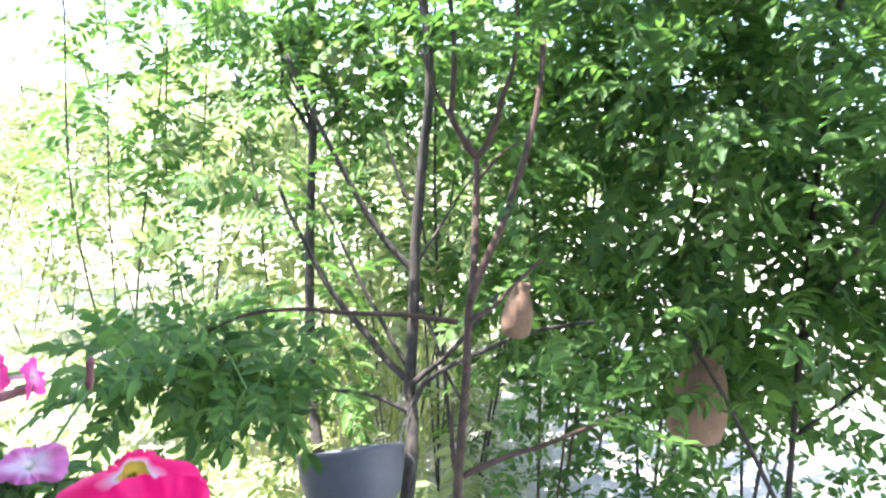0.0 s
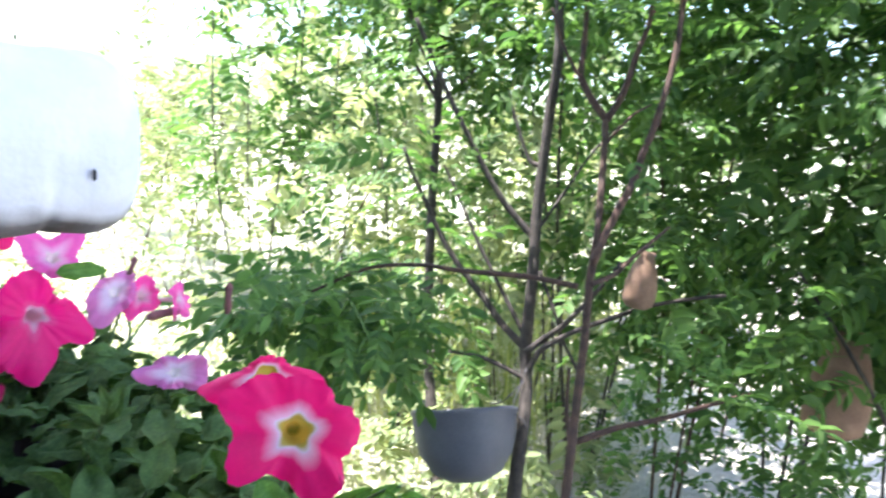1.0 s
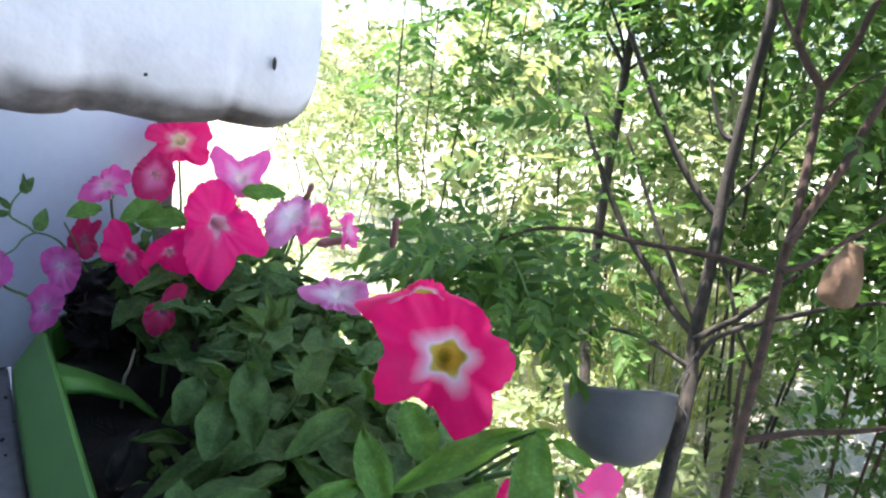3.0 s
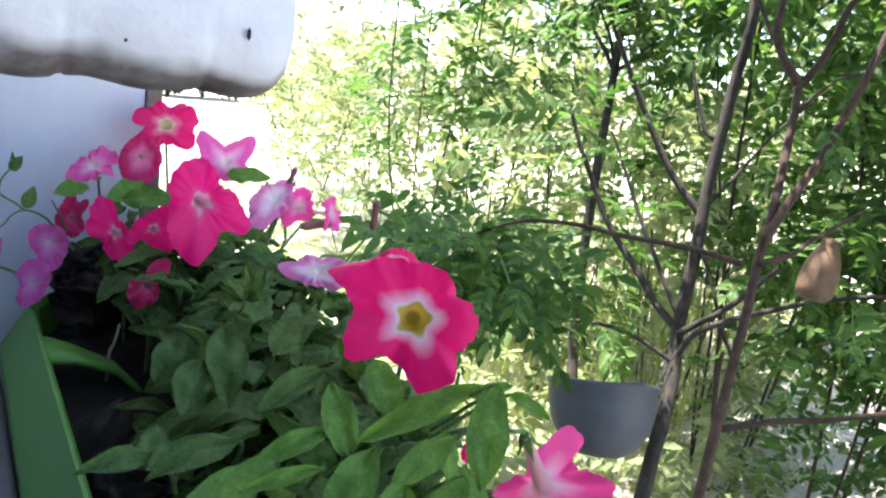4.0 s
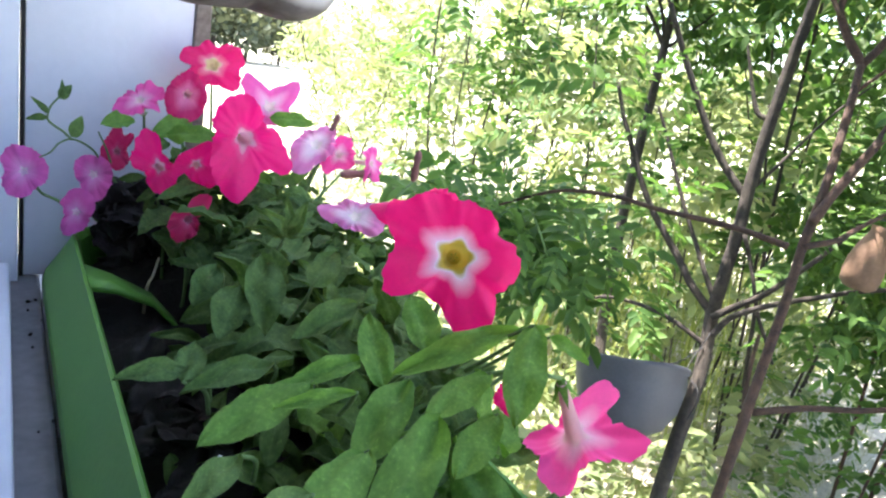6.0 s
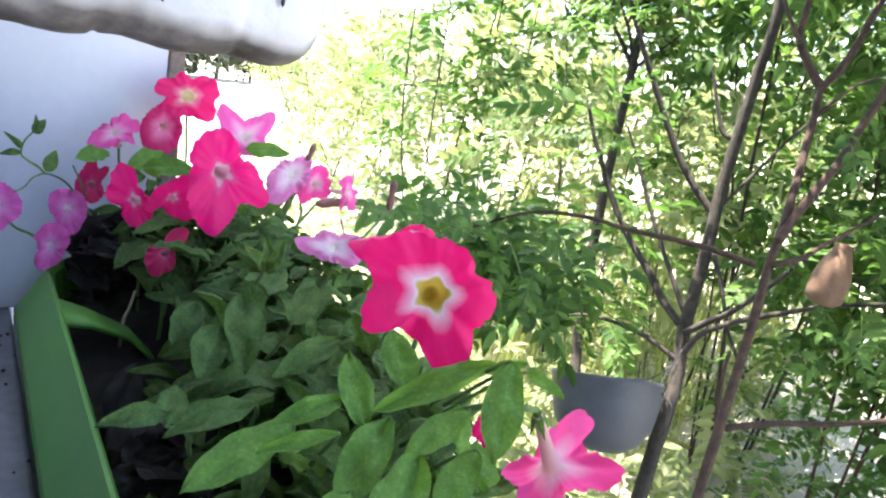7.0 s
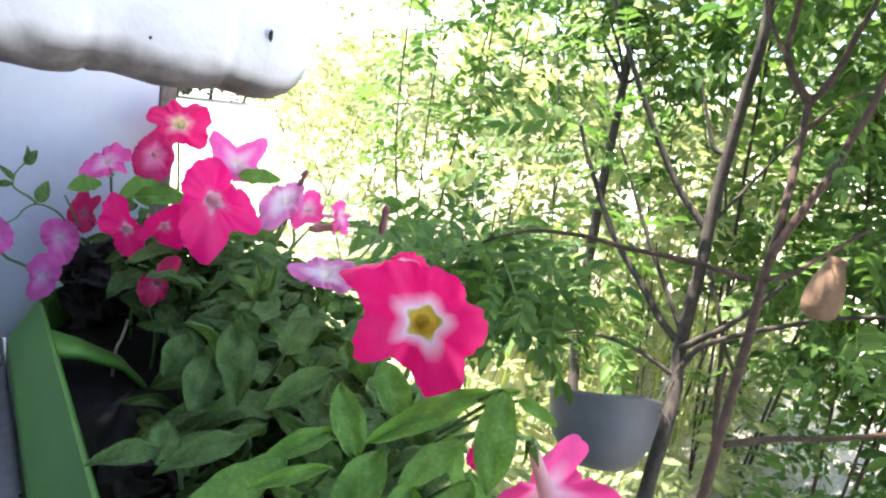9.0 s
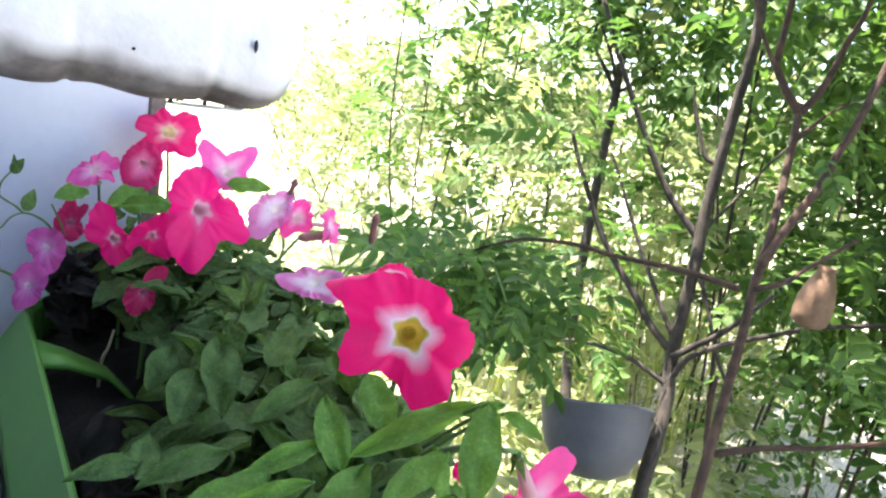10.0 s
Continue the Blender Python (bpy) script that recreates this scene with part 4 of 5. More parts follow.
# ---- the white padded end of the awning roll ----
def white_roll():
    """A lumpy, rounded block: flat-oval section, pinched underside, one blunt end."""
    p = thing("padded_roll", (0.03, 0.315, 1.160), "bulky white rounded padded roll with a dark brownish pinched underside", "padding")
    verts, faces, na, nl = [], [], 48, 90
    x0, x1 = -0.062, 0.099
    for j in range(nl + 1):
        t = j / nl
        x = x0 + (x1 - x0) * t
        end = max(0.0, (x - (x1 - 0.027)) / 0.027)
        k = math.sqrt(max(0.0, 1 - end ** 3.0))
        pinch = 1 - 0.026 * max(0, math.cos((x + 0.045) * 2 * math.pi / 0.052)) ** 40
        for i in range(na):
            a = 2 * math.pi * i / na
            c, s = math.cos(a), math.sin(a)
            cy = math.copysign(abs(c) ** 0.75, c) * 0.031 * (0.25 + 0.75 * k)
            cz = math.copysign(abs(s) ** 0.70, s) * 0.038 * (0.30 + 0.70 * k)
            # unseen back half drawn out deep, to shade the box and panel
            if c > 0:
                cy *= 4.2
                cz *= 1 - 0.45 * c * (s < 0)
            if s < 0:
                cz *= 1 - (1 - pinch) * 1.5
                cy *= 1 - (1 - pinch) * 0.5
            q = Vector((x, cy, cz))
            bulge = 1 + 0.028 * noise.noise(q * 22) + 0.020 * noise.noise(q * 75)
            verts.append((x, cy * bulge, 0.037 + cz * bulge + (0.003 * noise.noise(Vector((x, 0, 1)) * 30) if s < 0 else 0)))
    for j in range(nl):
        for i in range(na):
            i2 = (i + 1) % na
            faces.append((j * na + i, j * na + i2, (j + 1) * na + i2, (j + 1) * na + i))
    faces.append(tuple(range(na)))
    faces.append(tuple(nl * na + i for i in range(na))[::-1])
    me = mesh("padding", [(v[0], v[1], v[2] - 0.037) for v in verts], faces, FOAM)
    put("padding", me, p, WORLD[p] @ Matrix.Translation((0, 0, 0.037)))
    # specks of dirt stuck to the skin
    for x, y, z, s in ((0.072, -0.0325, 0.026, 0.0010), (0.026, -0.0325, 0.017, 0.0008), (0.084, -0.028, 0.040, 0.0008)):
        bm = bmesh.new()
        bmesh.ops.create_icosphere(bm, subdivisions=1, radius=s)
        for v in bm.verts:
            v.co = Vector((x, y, z)) + Vector((v.co.x, v.co.y * 0.5, v.co.z * (2.8 if s > 0.0009 else 1)))
        part("dirt_speck", bm, WIRE, p)
    # the flat plate that ties it to the window wall
    part("wall_plate", box((-0.066, -0.03, 0.010), (-0.058, 0.03, 0.066), 0.002), DARK_WOOD, p)


white_roll()


# ---- the bushes ----
def pinnate_low(pairs=6, length=0.18, leaflet=0.052, width=0.020, seed=0):
    """The same compound leaf with leaflets of two halves, for bushes further off."""
    r = random.Random(seed)
    verts, faces = [], []
    sway = r.uniform(-0.25, 0.25)
    for k in range(pairs + 1):
        t = 0.2 + 0.78 * k / pairs
        o = Vector((length * t, sway * length * t * t, length * (0.12 * t - 0.25 * t * t)))
        for s in ((-1, 1) if k < pairs else (0,)):
            if s and r.random() < 0.08:
                continue
            way = Vector((r.uniform(0.2, 0.85) if s else 1, s, r.gauss(-0.2, 0.2))).normalized()
            side = (Vector((0, 0, 1)).cross(way).normalized() + Vector((0, 0, r.gauss(0, 0.4)))).normalized()
            n = way.cross(side)
            size = leaflet * r.uniform(0.75, 1.12)
            i = len(verts)
            verts += [o, o + way * size * 0.3 + side * width * 0.5 + n * 0.003, o + way * size * 0.72 + side * width * 0.42 + n * 0.002, o + way * size - n * 0.004,
                      o + way * size * 0.72 - side * width * 0.42 + n * 0.002, o + way * size * 0.3 - side * width * 0.5 + n * 0.003]
            faces += [(i, i + 1, i + 2, i + 3), (i, i + 3, i + 4, i + 5)]
    return np.array([tuple(v) for v in verts]), np.array(faces)


LOW_KINDS = [pinnate_low(seed=11), pinnate_low(5, 0.15, 0.050, 0.022, 12), pinnate_low(7, 0.20, 0.048, 0.019, 13), pinnate_low(4, 0.13, 0.055, 0.023, 14)]


def mixed(kinds, frames):
    """The frames dealt out to the kinds of leaf in turn, joined."""
    verts, faces, count = [], [], 0
    for k, (tv, tf) in enumerate(kinds):
        if len(frames[k::len(kinds)]):
            v, f = spread(tv, tf, frames[k::len(kinds)])
            verts.append(v)
            faces.append(f + count)
            count += len(v)
    return np.concatenate(verts), np.concatenate(faces)


def crown(name, parent, frames, material, low=False, label=""):
    v, f = mixed(LOW_KINDS if low else LEAF_KINDS, frames)
    o = np.array(WORLD[parent].translation)
    return put(name, mesh(name, v - o, f.tolist() if low else quads(f), material), parent, WORLD[parent], label)


def along(points, count, seed, out=0.05, scale=(0.65, 1.0), start=0.25, lean=0.35):
    """Compound leaves that spring from a branch."""
    r = np.random.default_rng(seed)
    p = np.array([tuple(q) for q in smooth_path(points, 8)])
    t = r.uniform(start, 1, count) * (len(p) - 1)
    i = np.minimum(t.astype(int), len(p) - 2)
    place = p[i] + (p[i + 1] - p[i]) * (t - i)[:, None]
    ahead = p[i + 1] - p[i]
    ahead /= np.linalg.norm(ahead, axis=1, keepdims=True)
    d = r.normal(size=(count, 3))
    d -= ahead * (d * ahead).sum(1, keepdims=True)
    d /= np.linalg.norm(d, axis=1, keepdims=True)
    way = d + ahead * 0.6
    way[:, 2] -= lean * r.random(count)
    up = r.normal(size=(count, 3)) * 0.35 + np.array([0, 0, 1.0])
    return aim(way, up, r.uniform(*scale, count), place + d * out * r.random((count, 1)))


def spray(place, count, seed):
    """A flat spray of compound leaves spread to the light at a twig's end."""
    r = np.random.default_rng(seed)
    up = np.array(tuple((TO_SUN + (CAM - Vector(place)).normalized()).normalized())) + r.normal(size=(count, 3)) * 0.10
    turn = r.uniform(0, 6.28, count)
    way = np.stack([np.cos(turn), np.sin(turn), np.zeros(count)], 1)
    way -= up * (way * up).sum(1, keepdims=True)
    return aim(way, up, r.uniform(0.55, 0.8, count), np.array(place) + r.normal(size=(count, 3)) * 0.02)


def bush(base, label, trunk, limbs, r0, r1, bark, leaves, group="bushes in front of the window"):
    """One bush: trunk and limbs by their curves, and a crown of compound leaves."""
    b = thing("bush", base, label, "bush", group)
    tube_part("trunk", trunk, r0, r1, bark, b, sides=12, rough=0.14)
    for pts, a, c in limbs:
        tube_part("branch", pts, a, c, bark, b, sides=8, rough=0.12)
    if len(leaves):
        crown("crown", b, np.concatenate(leaves), SHRUB_LEAF)
    return b


def hung_leaves(pairs):
    """Single compound leaves from foot to tip, held flat to the light."""
    a = np.array([p[0] for p in pairs])
    b = np.array([p[1] for p in pairs])
    r = np.random.default_rng(len(pairs))
    return aim(b - a, np.array([-0.5, -0.6, 0.8]) + r.normal(size=a.shape) * 0.25, np.linalg.norm(b - a, axis=1) / 0.19, a)


SHADED_LEAVES = (((0.932, 0.910, 1.165), (0.802, 0.976, 1.175)),
    ((0.955, 0.885, 1.120), (1.003, 0.796, 1.083)),
    ((0.944, 0.897, 1.122), (0.879, 0.931, 1.084)),
    ((0.477, 0.597, 0.999), (0.375, 0.629, 1.045)),
    ((0.486, 0.616, 0.999), (0.432, 0.643, 1.059)),
    ((0.530, 0.633, 0.997), (0.494, 0.649, 1.062)),
    ((0.428, 0.584, 1.002), (0.325, 0.607, 1.028)),
    ((0.595, 0.661, 1.013), (0.577, 0.684, 1.044)),
    ((0.585, 0.613, 1.003), (0.619, 0.539, 0.975)),
    ((0.689, 0.634, 0.991), (0.678, 0.587, 0.910)),
    ((0.515, 0.587, 0.982), (0.480, 0.569, 0.927)),
    ((0.571, 0.591, 0.980), (0.539, 0.560, 0.899)),
    ((0.638, 0.606, 0.968), (0.614, 0.564, 0.877)),
    ((0.396, 0.584, 1.014), (0.351, 0.589, 1.012)))
SIDE_LEAVES = (((0.994, 0.666, 1.286), (0.942, 0.743, 1.246)),
    ((0.989, 0.825, 1.361), (1.047, 0.757, 1.336)),
    ((0.853, 0.423, 1.193), (0.830, 0.355, 1.144)),
    ((0.940, 0.395, 0.907), (0.866, 0.403, 0.863)),
    ((0.908, 0.360, 0.941), (0.894, 0.312, 0.905)),
    ((0.976, 0.447, 0.915), (0.957, 0.363, 0.920)))
# the three bare-stemmed bushes: curves of their stems, forks and limbs
M_TRUNK = [(0.930, 0.600, 0.000), (0.965, 0.625, 0.300), (1.002, 0.647, 0.524), (1.086, 0.692, 0.693), (1.117, 0.723, 0.791), (1.156, 0.747, 0.940), (1.177, 0.764, 1.069), (1.196, 0.768, 1.256), (1.195, 0.762, 1.421), (1.224, 0.829, 1.792), (1.310, 0.880, 2.700)]
M_A = [(1.118, 0.726, 0.790), (1.104, 0.775, 0.829), (1.094, 0.815, 0.873), (1.079, 0.858, 0.918), (1.065, 0.897, 0.965), (1.053, 0.935, 1.025), (1.043, 0.963, 1.076), (1.035, 0.982, 1.112), (1.024, 1.005, 1.170)]
M_B = [(1.123, 0.727, 0.807), (1.121, 0.772, 0.864), (1.117, 0.813, 0.920), (1.110, 0.852, 0.978), (1.101, 0.893, 1.048), (1.093, 0.917, 1.094), (1.082, 0.942, 1.140)]
M_C = [(1.155, 0.731, 0.943), (1.149, 0.690, 0.881), (1.137, 0.651, 0.820), (1.130, 0.616, 0.781), (1.123, 0.589, 0.751)]
M_D = [(1.096, 0.709, 0.736), (1.074, 0.749, 0.755), (1.049, 0.788, 0.769), (1.014, 0.831, 0.775), (0.981, 0.866, 0.772), (0.952, 0.888, 0.758)]
M_E = [(1.171, 0.759, 1.004), (1.149, 0.821, 1.066), (1.131, 0.867, 1.132), (1.111, 0.907, 1.204), (1.092, 0.938, 1.266), (1.070, 0.968, 1.334), (1.035, 1.003, 1.432)]
M_F = [(1.187, 0.770, 1.153), (1.178, 0.793, 1.161), (1.173, 0.813, 1.201), (1.168, 0.833, 1.251), (1.163, 0.849, 1.291)]
M_G = [(1.178, 0.754, 1.030), (1.222, 0.740, 1.088), (1.272, 0.722, 1.160), (1.303, 0.707, 1.203), (1.338, 0.685, 1.247)]
M_H = [(1.101, 0.712, 0.788), (1.114, 0.684, 0.819), (1.125, 0.653, 0.849), (1.136, 0.622, 0.890), (1.144, 0.585, 0.944), (1.147, 0.553, 0.994)]
M_I = [(1.099, 0.699, 0.757), (1.105, 0.683, 0.796), (1.114, 0.651, 0.827), (1.124, 0.601, 0.862), (1.130, 0.560, 0.886), (1.133, 0.504, 0.919), (1.130, 0.429, 0.952), (1.117, 0.348, 0.980)]
N_TRUNK = [(0.600, 0.330, 0.000), (0.690, 0.380, 0.400), (0.768, 0.416, 0.726), (0.826, 0.445, 0.831), (0.860, 0.461, 0.926), (0.882, 0.474, 1.008), (0.900, 0.480, 1.076), (0.943, 0.505, 1.183), (0.970, 0.523, 1.247)]
N_A = [(0.970, 0.522, 1.245), (0.961, 0.545, 1.274), (0.954, 0.563, 1.305), (0.953, 0.565, 1.321), (0.954, 0.565, 1.365), (0.951, 0.566, 1.428), (0.935, 0.575, 1.523)]
N_B = [(0.945, 0.556, 1.300), (0.941, 0.579, 1.332), (0.937, 0.597, 1.366), (0.933, 0.616, 1.411)]
N_C = [(0.970, 0.522, 1.244), (0.983, 0.510, 1.275), (0.992, 0.502, 1.311), (0.998, 0.497, 1.347), (1.008, 0.486, 1.401), (1.008, 0.485, 1.491)]
N_D = [(0.974, 0.519, 1.211), (1.000, 0.508, 1.239), (1.019, 0.499, 1.258), (1.042, 0.484, 1.274)]
N_E = [(0.881, 0.472, 1.036), (0.899, 0.468, 1.072), (0.918, 0.460, 1.113), (0.936, 0.451, 1.153), (0.952, 0.445, 1.204), (0.964, 0.439, 1.242), (0.991, 0.433, 1.335), (1.006, 0.436, 1.433)]
N_F = [(0.860, 0.480, 1.001), (0.832, 0.532, 1.007), (0.804, 0.576, 1.008), (0.767, 0.626, 1.008), (0.737, 0.665, 1.012), (0.704, 0.700, 1.010), (0.675, 0.728, 1.003), (0.645, 0.752, 0.987), (0.611, 0.777, 0.966)]
N_G = [(0.877, 0.470, 1.004), (0.913, 0.452, 1.018), (0.937, 0.443, 1.037), (0.973, 0.428, 1.065), (1.004, 0.414, 1.089)]
N_H = [(0.817, 0.434, 0.790), (0.844, 0.411, 0.803), (0.868, 0.389, 0.814), (0.902, 0.352, 0.827), (0.937, 0.314, 0.846), (0.985, 0.257, 0.876)]
N_I = [(0.849, 0.456, 0.754), (0.857, 0.472, 0.788), (0.868, 0.484, 0.832), (0.878, 0.491, 0.870)]
L_TRUNK = [(1.290, 1.030, 0.000), (1.327, 1.086, 0.166), (1.392, 1.171, 0.315), (1.478, 1.298, 0.599), (1.555, 1.385, 0.972), (1.587, 1.414, 1.291), (1.583, 1.421, 1.538), (1.600, 1.500, 2.300)]
L_A = [(1.589, 1.415, 1.291), (1.555, 1.445, 1.358), (1.517, 1.474, 1.424), (1.511, 1.467, 1.493), (1.491, 1.465, 1.580)]
L_B = [(1.589, 1.415, 1.291), (1.566, 1.430, 1.379), (1.544, 1.446, 1.430), (1.518, 1.462, 1.482), (1.484, 1.473, 1.579)]
L_C = [(1.589, 1.415, 1.291), (1.607, 1.392, 1.318), (1.637, 1.350, 1.370), (1.653, 1.324, 1.406)]
L_D = [(1.552, 1.440, 1.408), (1.571, 1.435, 1.459), (1.588, 1.428, 1.490), (1.601, 1.428, 1.558)]
M_LIMBS = [(M_A, 0.0085, 0.004), (M_B, 0.0055, 0.0028), (M_C, 0.0045, 0.003), (M_D, 0.0055, 0.0025), (M_E, 0.0080, 0.0050), (M_F, 0.0055, 0.0025), (M_G, 0.0036, 0.0018),
           (M_H, 0.0070, 0.0035), (M_I, 0.0065, 0.0030)]
N_LIMBS = [(N_A, 0.0064, 0.0038), (N_B, 0.0034, 0.0022), (N_C, 0.0060, 0.0034), (N_D, 0.0030, 0.0016), (N_E, 0.0066, 0.0045), (N_F, 0.0048, 0.0020), (N_G, 0.0045, 0.0024),
           (N_H, 0.0052, 0.0030), (N_I, 0.0040, 0.0030)]
L_LIMBS = [(L_A, 0.0075, 0.0035), (L_B, 0.0060, 0.0030), (L_C, 0.0055, 0.0025), (L_D, 0.0050, 0.0025)]

bush(M_TRUNK[0], "slender grey-brown stemmed bush with feathery leaves", M_TRUNK, M_LIMBS, 0.0155, 0.0085, BARK,
     [along(l[0], 6, 50 + i, 0.05, (0.5, 0.8), start=0.8) for i, l in enumerate(M_LIMBS) if i not in (5, 2)]
     + [foliage(39, (1.55, 1.18, 1.58), (0.24, 0.24, 0.12), seed=15), foliage(59, (1.49, 0.67, 1.47), (0.26, 0.26, 0.16), seed=16), foliage(88, (1.30, 0.86, 2.12), (0.55, 0.55, 0.38), seed=3), hung_leaves(SIDE_LEAVES)])
bush(N_TRUNK[0], "slender reddish stemmed bush with feathery leaves", N_TRUNK, N_LIMBS, 0.0074, 0.0054, BARK_RED,
     [along(l[0], 5, 70 + i, 0.05, (0.5, 0.8), start=0.8) for i, l in enumerate(N_LIMBS) if i != 8]
     + [foliage(29, (1.47, 0.53, 1.02), (0.13, 0.13, 0.13), seed=22, scale=(0.42, 0.62)), foliage(59, (1.88, 0.81, 1.35), (0.24, 0.24, 0.22), seed=24), foliage(78, (0.66, 0.82, 0.935), (0.18, 0.15, 0.085), seed=5, scale=(0.62, 0.95)), hung_leaves(SHADED_LEAVES), foliage(59, (1.02, 0.50, 1.80), (0.45, 0.45, 0.40), seed=6)])
bush(L_TRUNK[0], "slender dark stemmed bush with feathery leaves", L_TRUNK, L_LIMBS, 0.020, 0.009, BARK,
     [along(l[0], 22, 90 + i, 0.06, start=0.4) for i, l in enumerate(L_LIMBS)] + [spray((1.43, 1.64, 1.11), 5, 1), spray((1.34, 1.67, 0.99), 5, 2), foliage(24, (1.28, 1.12, 0.80), (0.26, 0.24, 0.26), seed=9), foliage(147, (1.6, 1.5, 1.85), (0.6, 0.6, 0.45), seed=8)])


def side_bush():
    """The dense leafy bush close to the window's other side."""
    trunk = [(1.55, 0.02, 0.0), (1.56, 0.04, 0.6), (1.60, 0.06, 1.2), (1.62, 0.05, 2.0), (1.66, 0.02, 2.6)]
    limbs = [([(1.56, 0.03, 0.5), (1.45, 0.18, 0.8), (1.35, 0.30, 1.0)], 0.0055, 0.003), ([(1.58, 0.05, 0.9), (1.40, -0.05, 1.2), (1.25, -0.10, 1.4)], 0.0055, 0.003),
             ([(1.60, 0.06, 1.2), (1.62, 0.25, 1.5), (1.58, 0.40, 1.75)], 0.0050, 0.003), ([(1.57, 0.04, 0.7), (1.70, -0.15, 0.9), (1.75, -0.3, 1.1)], 0.0050, 0.003)]
    bush(trunk[0], "dense dark green bush with feathery leaves in shade", trunk, limbs, 0.0075, 0.005, BARK,
         [along(l[0], 34, 110 + i, 0.05, start=0.3) for i, l in enumerate(limbs)]
         + [foliage(538, (1.60, 0.15, 1.38), (0.48, 0.66, 0.62), seed=12), foliage(168, (1.80, 0.30, 0.76), (0.40, 0.55, 0.32), seed=13), foliage(112, (1.72, 0.12, 0.98), (0.42, 0.62, 0.30), seed=17, scale=(0.8, 1.3)), foliage(324, (1.5, 0.25, 1.95), (0.6, 0.8, 0.4), seed=14), foliage(146, (1.84, 0.74, 0.92), (0.30, 0.34, 0.34), seed=19)])


side_bush()


def thicket_bush(seed, height, leaves, spread_r, material, bark, bare=0.2):
    """A bush of the thicket behind, at the origin: several leaning stems and leaves all the way up."""
    r = random.Random(seed)
    b = thing("bush", (0, 0, 0), "tall thin-stemmed bush with feathery green leaves", "bush", "bushes of the thicket")
    frames = []
    for k in range(3):
        a = r.uniform(0, 6.28)
        top = Vector((math.cos(a) * spread_r * 0.7, math.sin(a) * spread_r * 0.7, height * r.uniform(0.75, 1)))
        pts = [(0.03 * math.cos(a), 0.03 * math.sin(a), 0), top * 0.35 + Vector((r.gauss(0, 0.04), r.gauss(0, 0.04), 0)), top * 0.7 + Vector((r.gauss(0, 0.05), r.gauss(0, 0.05), 0)), top]
        tube_part("trunk" if k == 0 else "stem", pts, (0.0065 if height > 2.5 else 0.0048) - 0.001 * k, 0.0022, bark, b, sides=7, rough=0.1)
        frames.append(along(pts, leaves // 4, seed * 10 + k, 0.12, (0.75, 1.15), bare))
    low = height * (bare - 0.15)
    frames.append(foliage(leaves, (0, 0, (low + height * 1.05) / 2), (spread_r, spread_r, (height * 1.05 - low) / 2), seed=seed + 40, scale=(0.75, 1.25) if height > 2 else (0.85, 1.35)))
    crown("crown", b, np.concatenate(frames), material, low=True)
    return b


def polar(r, deg):
    return r * math.sin(radians(deg)), r * math.cos(radians(deg))


def plant_thicket():
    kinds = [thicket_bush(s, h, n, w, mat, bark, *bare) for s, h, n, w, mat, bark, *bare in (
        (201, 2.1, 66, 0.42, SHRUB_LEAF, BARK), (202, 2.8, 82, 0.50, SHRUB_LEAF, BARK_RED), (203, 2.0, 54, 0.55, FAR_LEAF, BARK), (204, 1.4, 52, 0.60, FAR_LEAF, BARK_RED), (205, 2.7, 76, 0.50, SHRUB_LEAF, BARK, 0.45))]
    r = random.Random(77)
    spots = []
    for deg, k in ((48, 2), (55, 0), (61, 2)):
        spots.append((r.uniform(2.3, 2.7), deg + r.uniform(-2, 2), k))
    for deg in range(34, 57, 6):
        spots.append((r.uniform(3.0, 3.9), deg + r.uniform(-2, 2), r.choice((0, 2, 2))))
    for deg in (31, 40):
        spots.append((r.uniform(3.6, 5.2), deg + r.uniform(-2, 2), r.choice((2, 3, 3))))
    for deg in (28, 34, 39, 44, 52, 60):
        spots.append((r.uniform(5.2, 7.5), deg + r.uniform(-1, 2), r.choice((2, 2, 3))))
    spots += [(4.6, 28, 3), (5.4, 25, 3), (7.4, 23.0, 2), (6.2, 30, 2), (6.5, 23, 3), (7.5, 27, 3), (9.0, 22.5, 2), (10.0, 25, 2), (4.2, 58, 1), (4.4, 63, 1), (4.3, 68, 1), (3.4, 51, 2), (3.3, 57, 2), (3.1, 66, 0), (4.0, 73, 1), (4.2, 78, 1)]
    spots += [(1.95, 70, 1), (2.4, 86, 4), (2.1, 79, 4), (2.5, 97, 4), (2.2, 63, 4), (2.6, 73, 4)]
    for deg in (78, 84, 91, 97, 103):
        spots.append((r.uniform(6.5, 8.5), deg, r.choice((0, 1))))
    used = set()
    for dist, deg, k in spots:
        x, y = polar(dist, deg)
        m = Matrix.Translation((x, y, 0)) @ Matrix.Rotation(r.uniform(0, 6.28), 4, "Z") @ Matrix.Scale(r.uniform(1.15, 1.45) if 28 < deg < 48 and dist > 3 else r.uniform(0.9, 1.12), 4)
        if k in used:
            copy_thing(kinds[k], m)
        else:
            kinds[k].matrix_basis = m
            used.add(k)
    for k in set(range(5)) - used:
        kinds[k].matrix_basis = Matrix.Translation((2.0 + k, -1.6, 0))


plant_thicket()


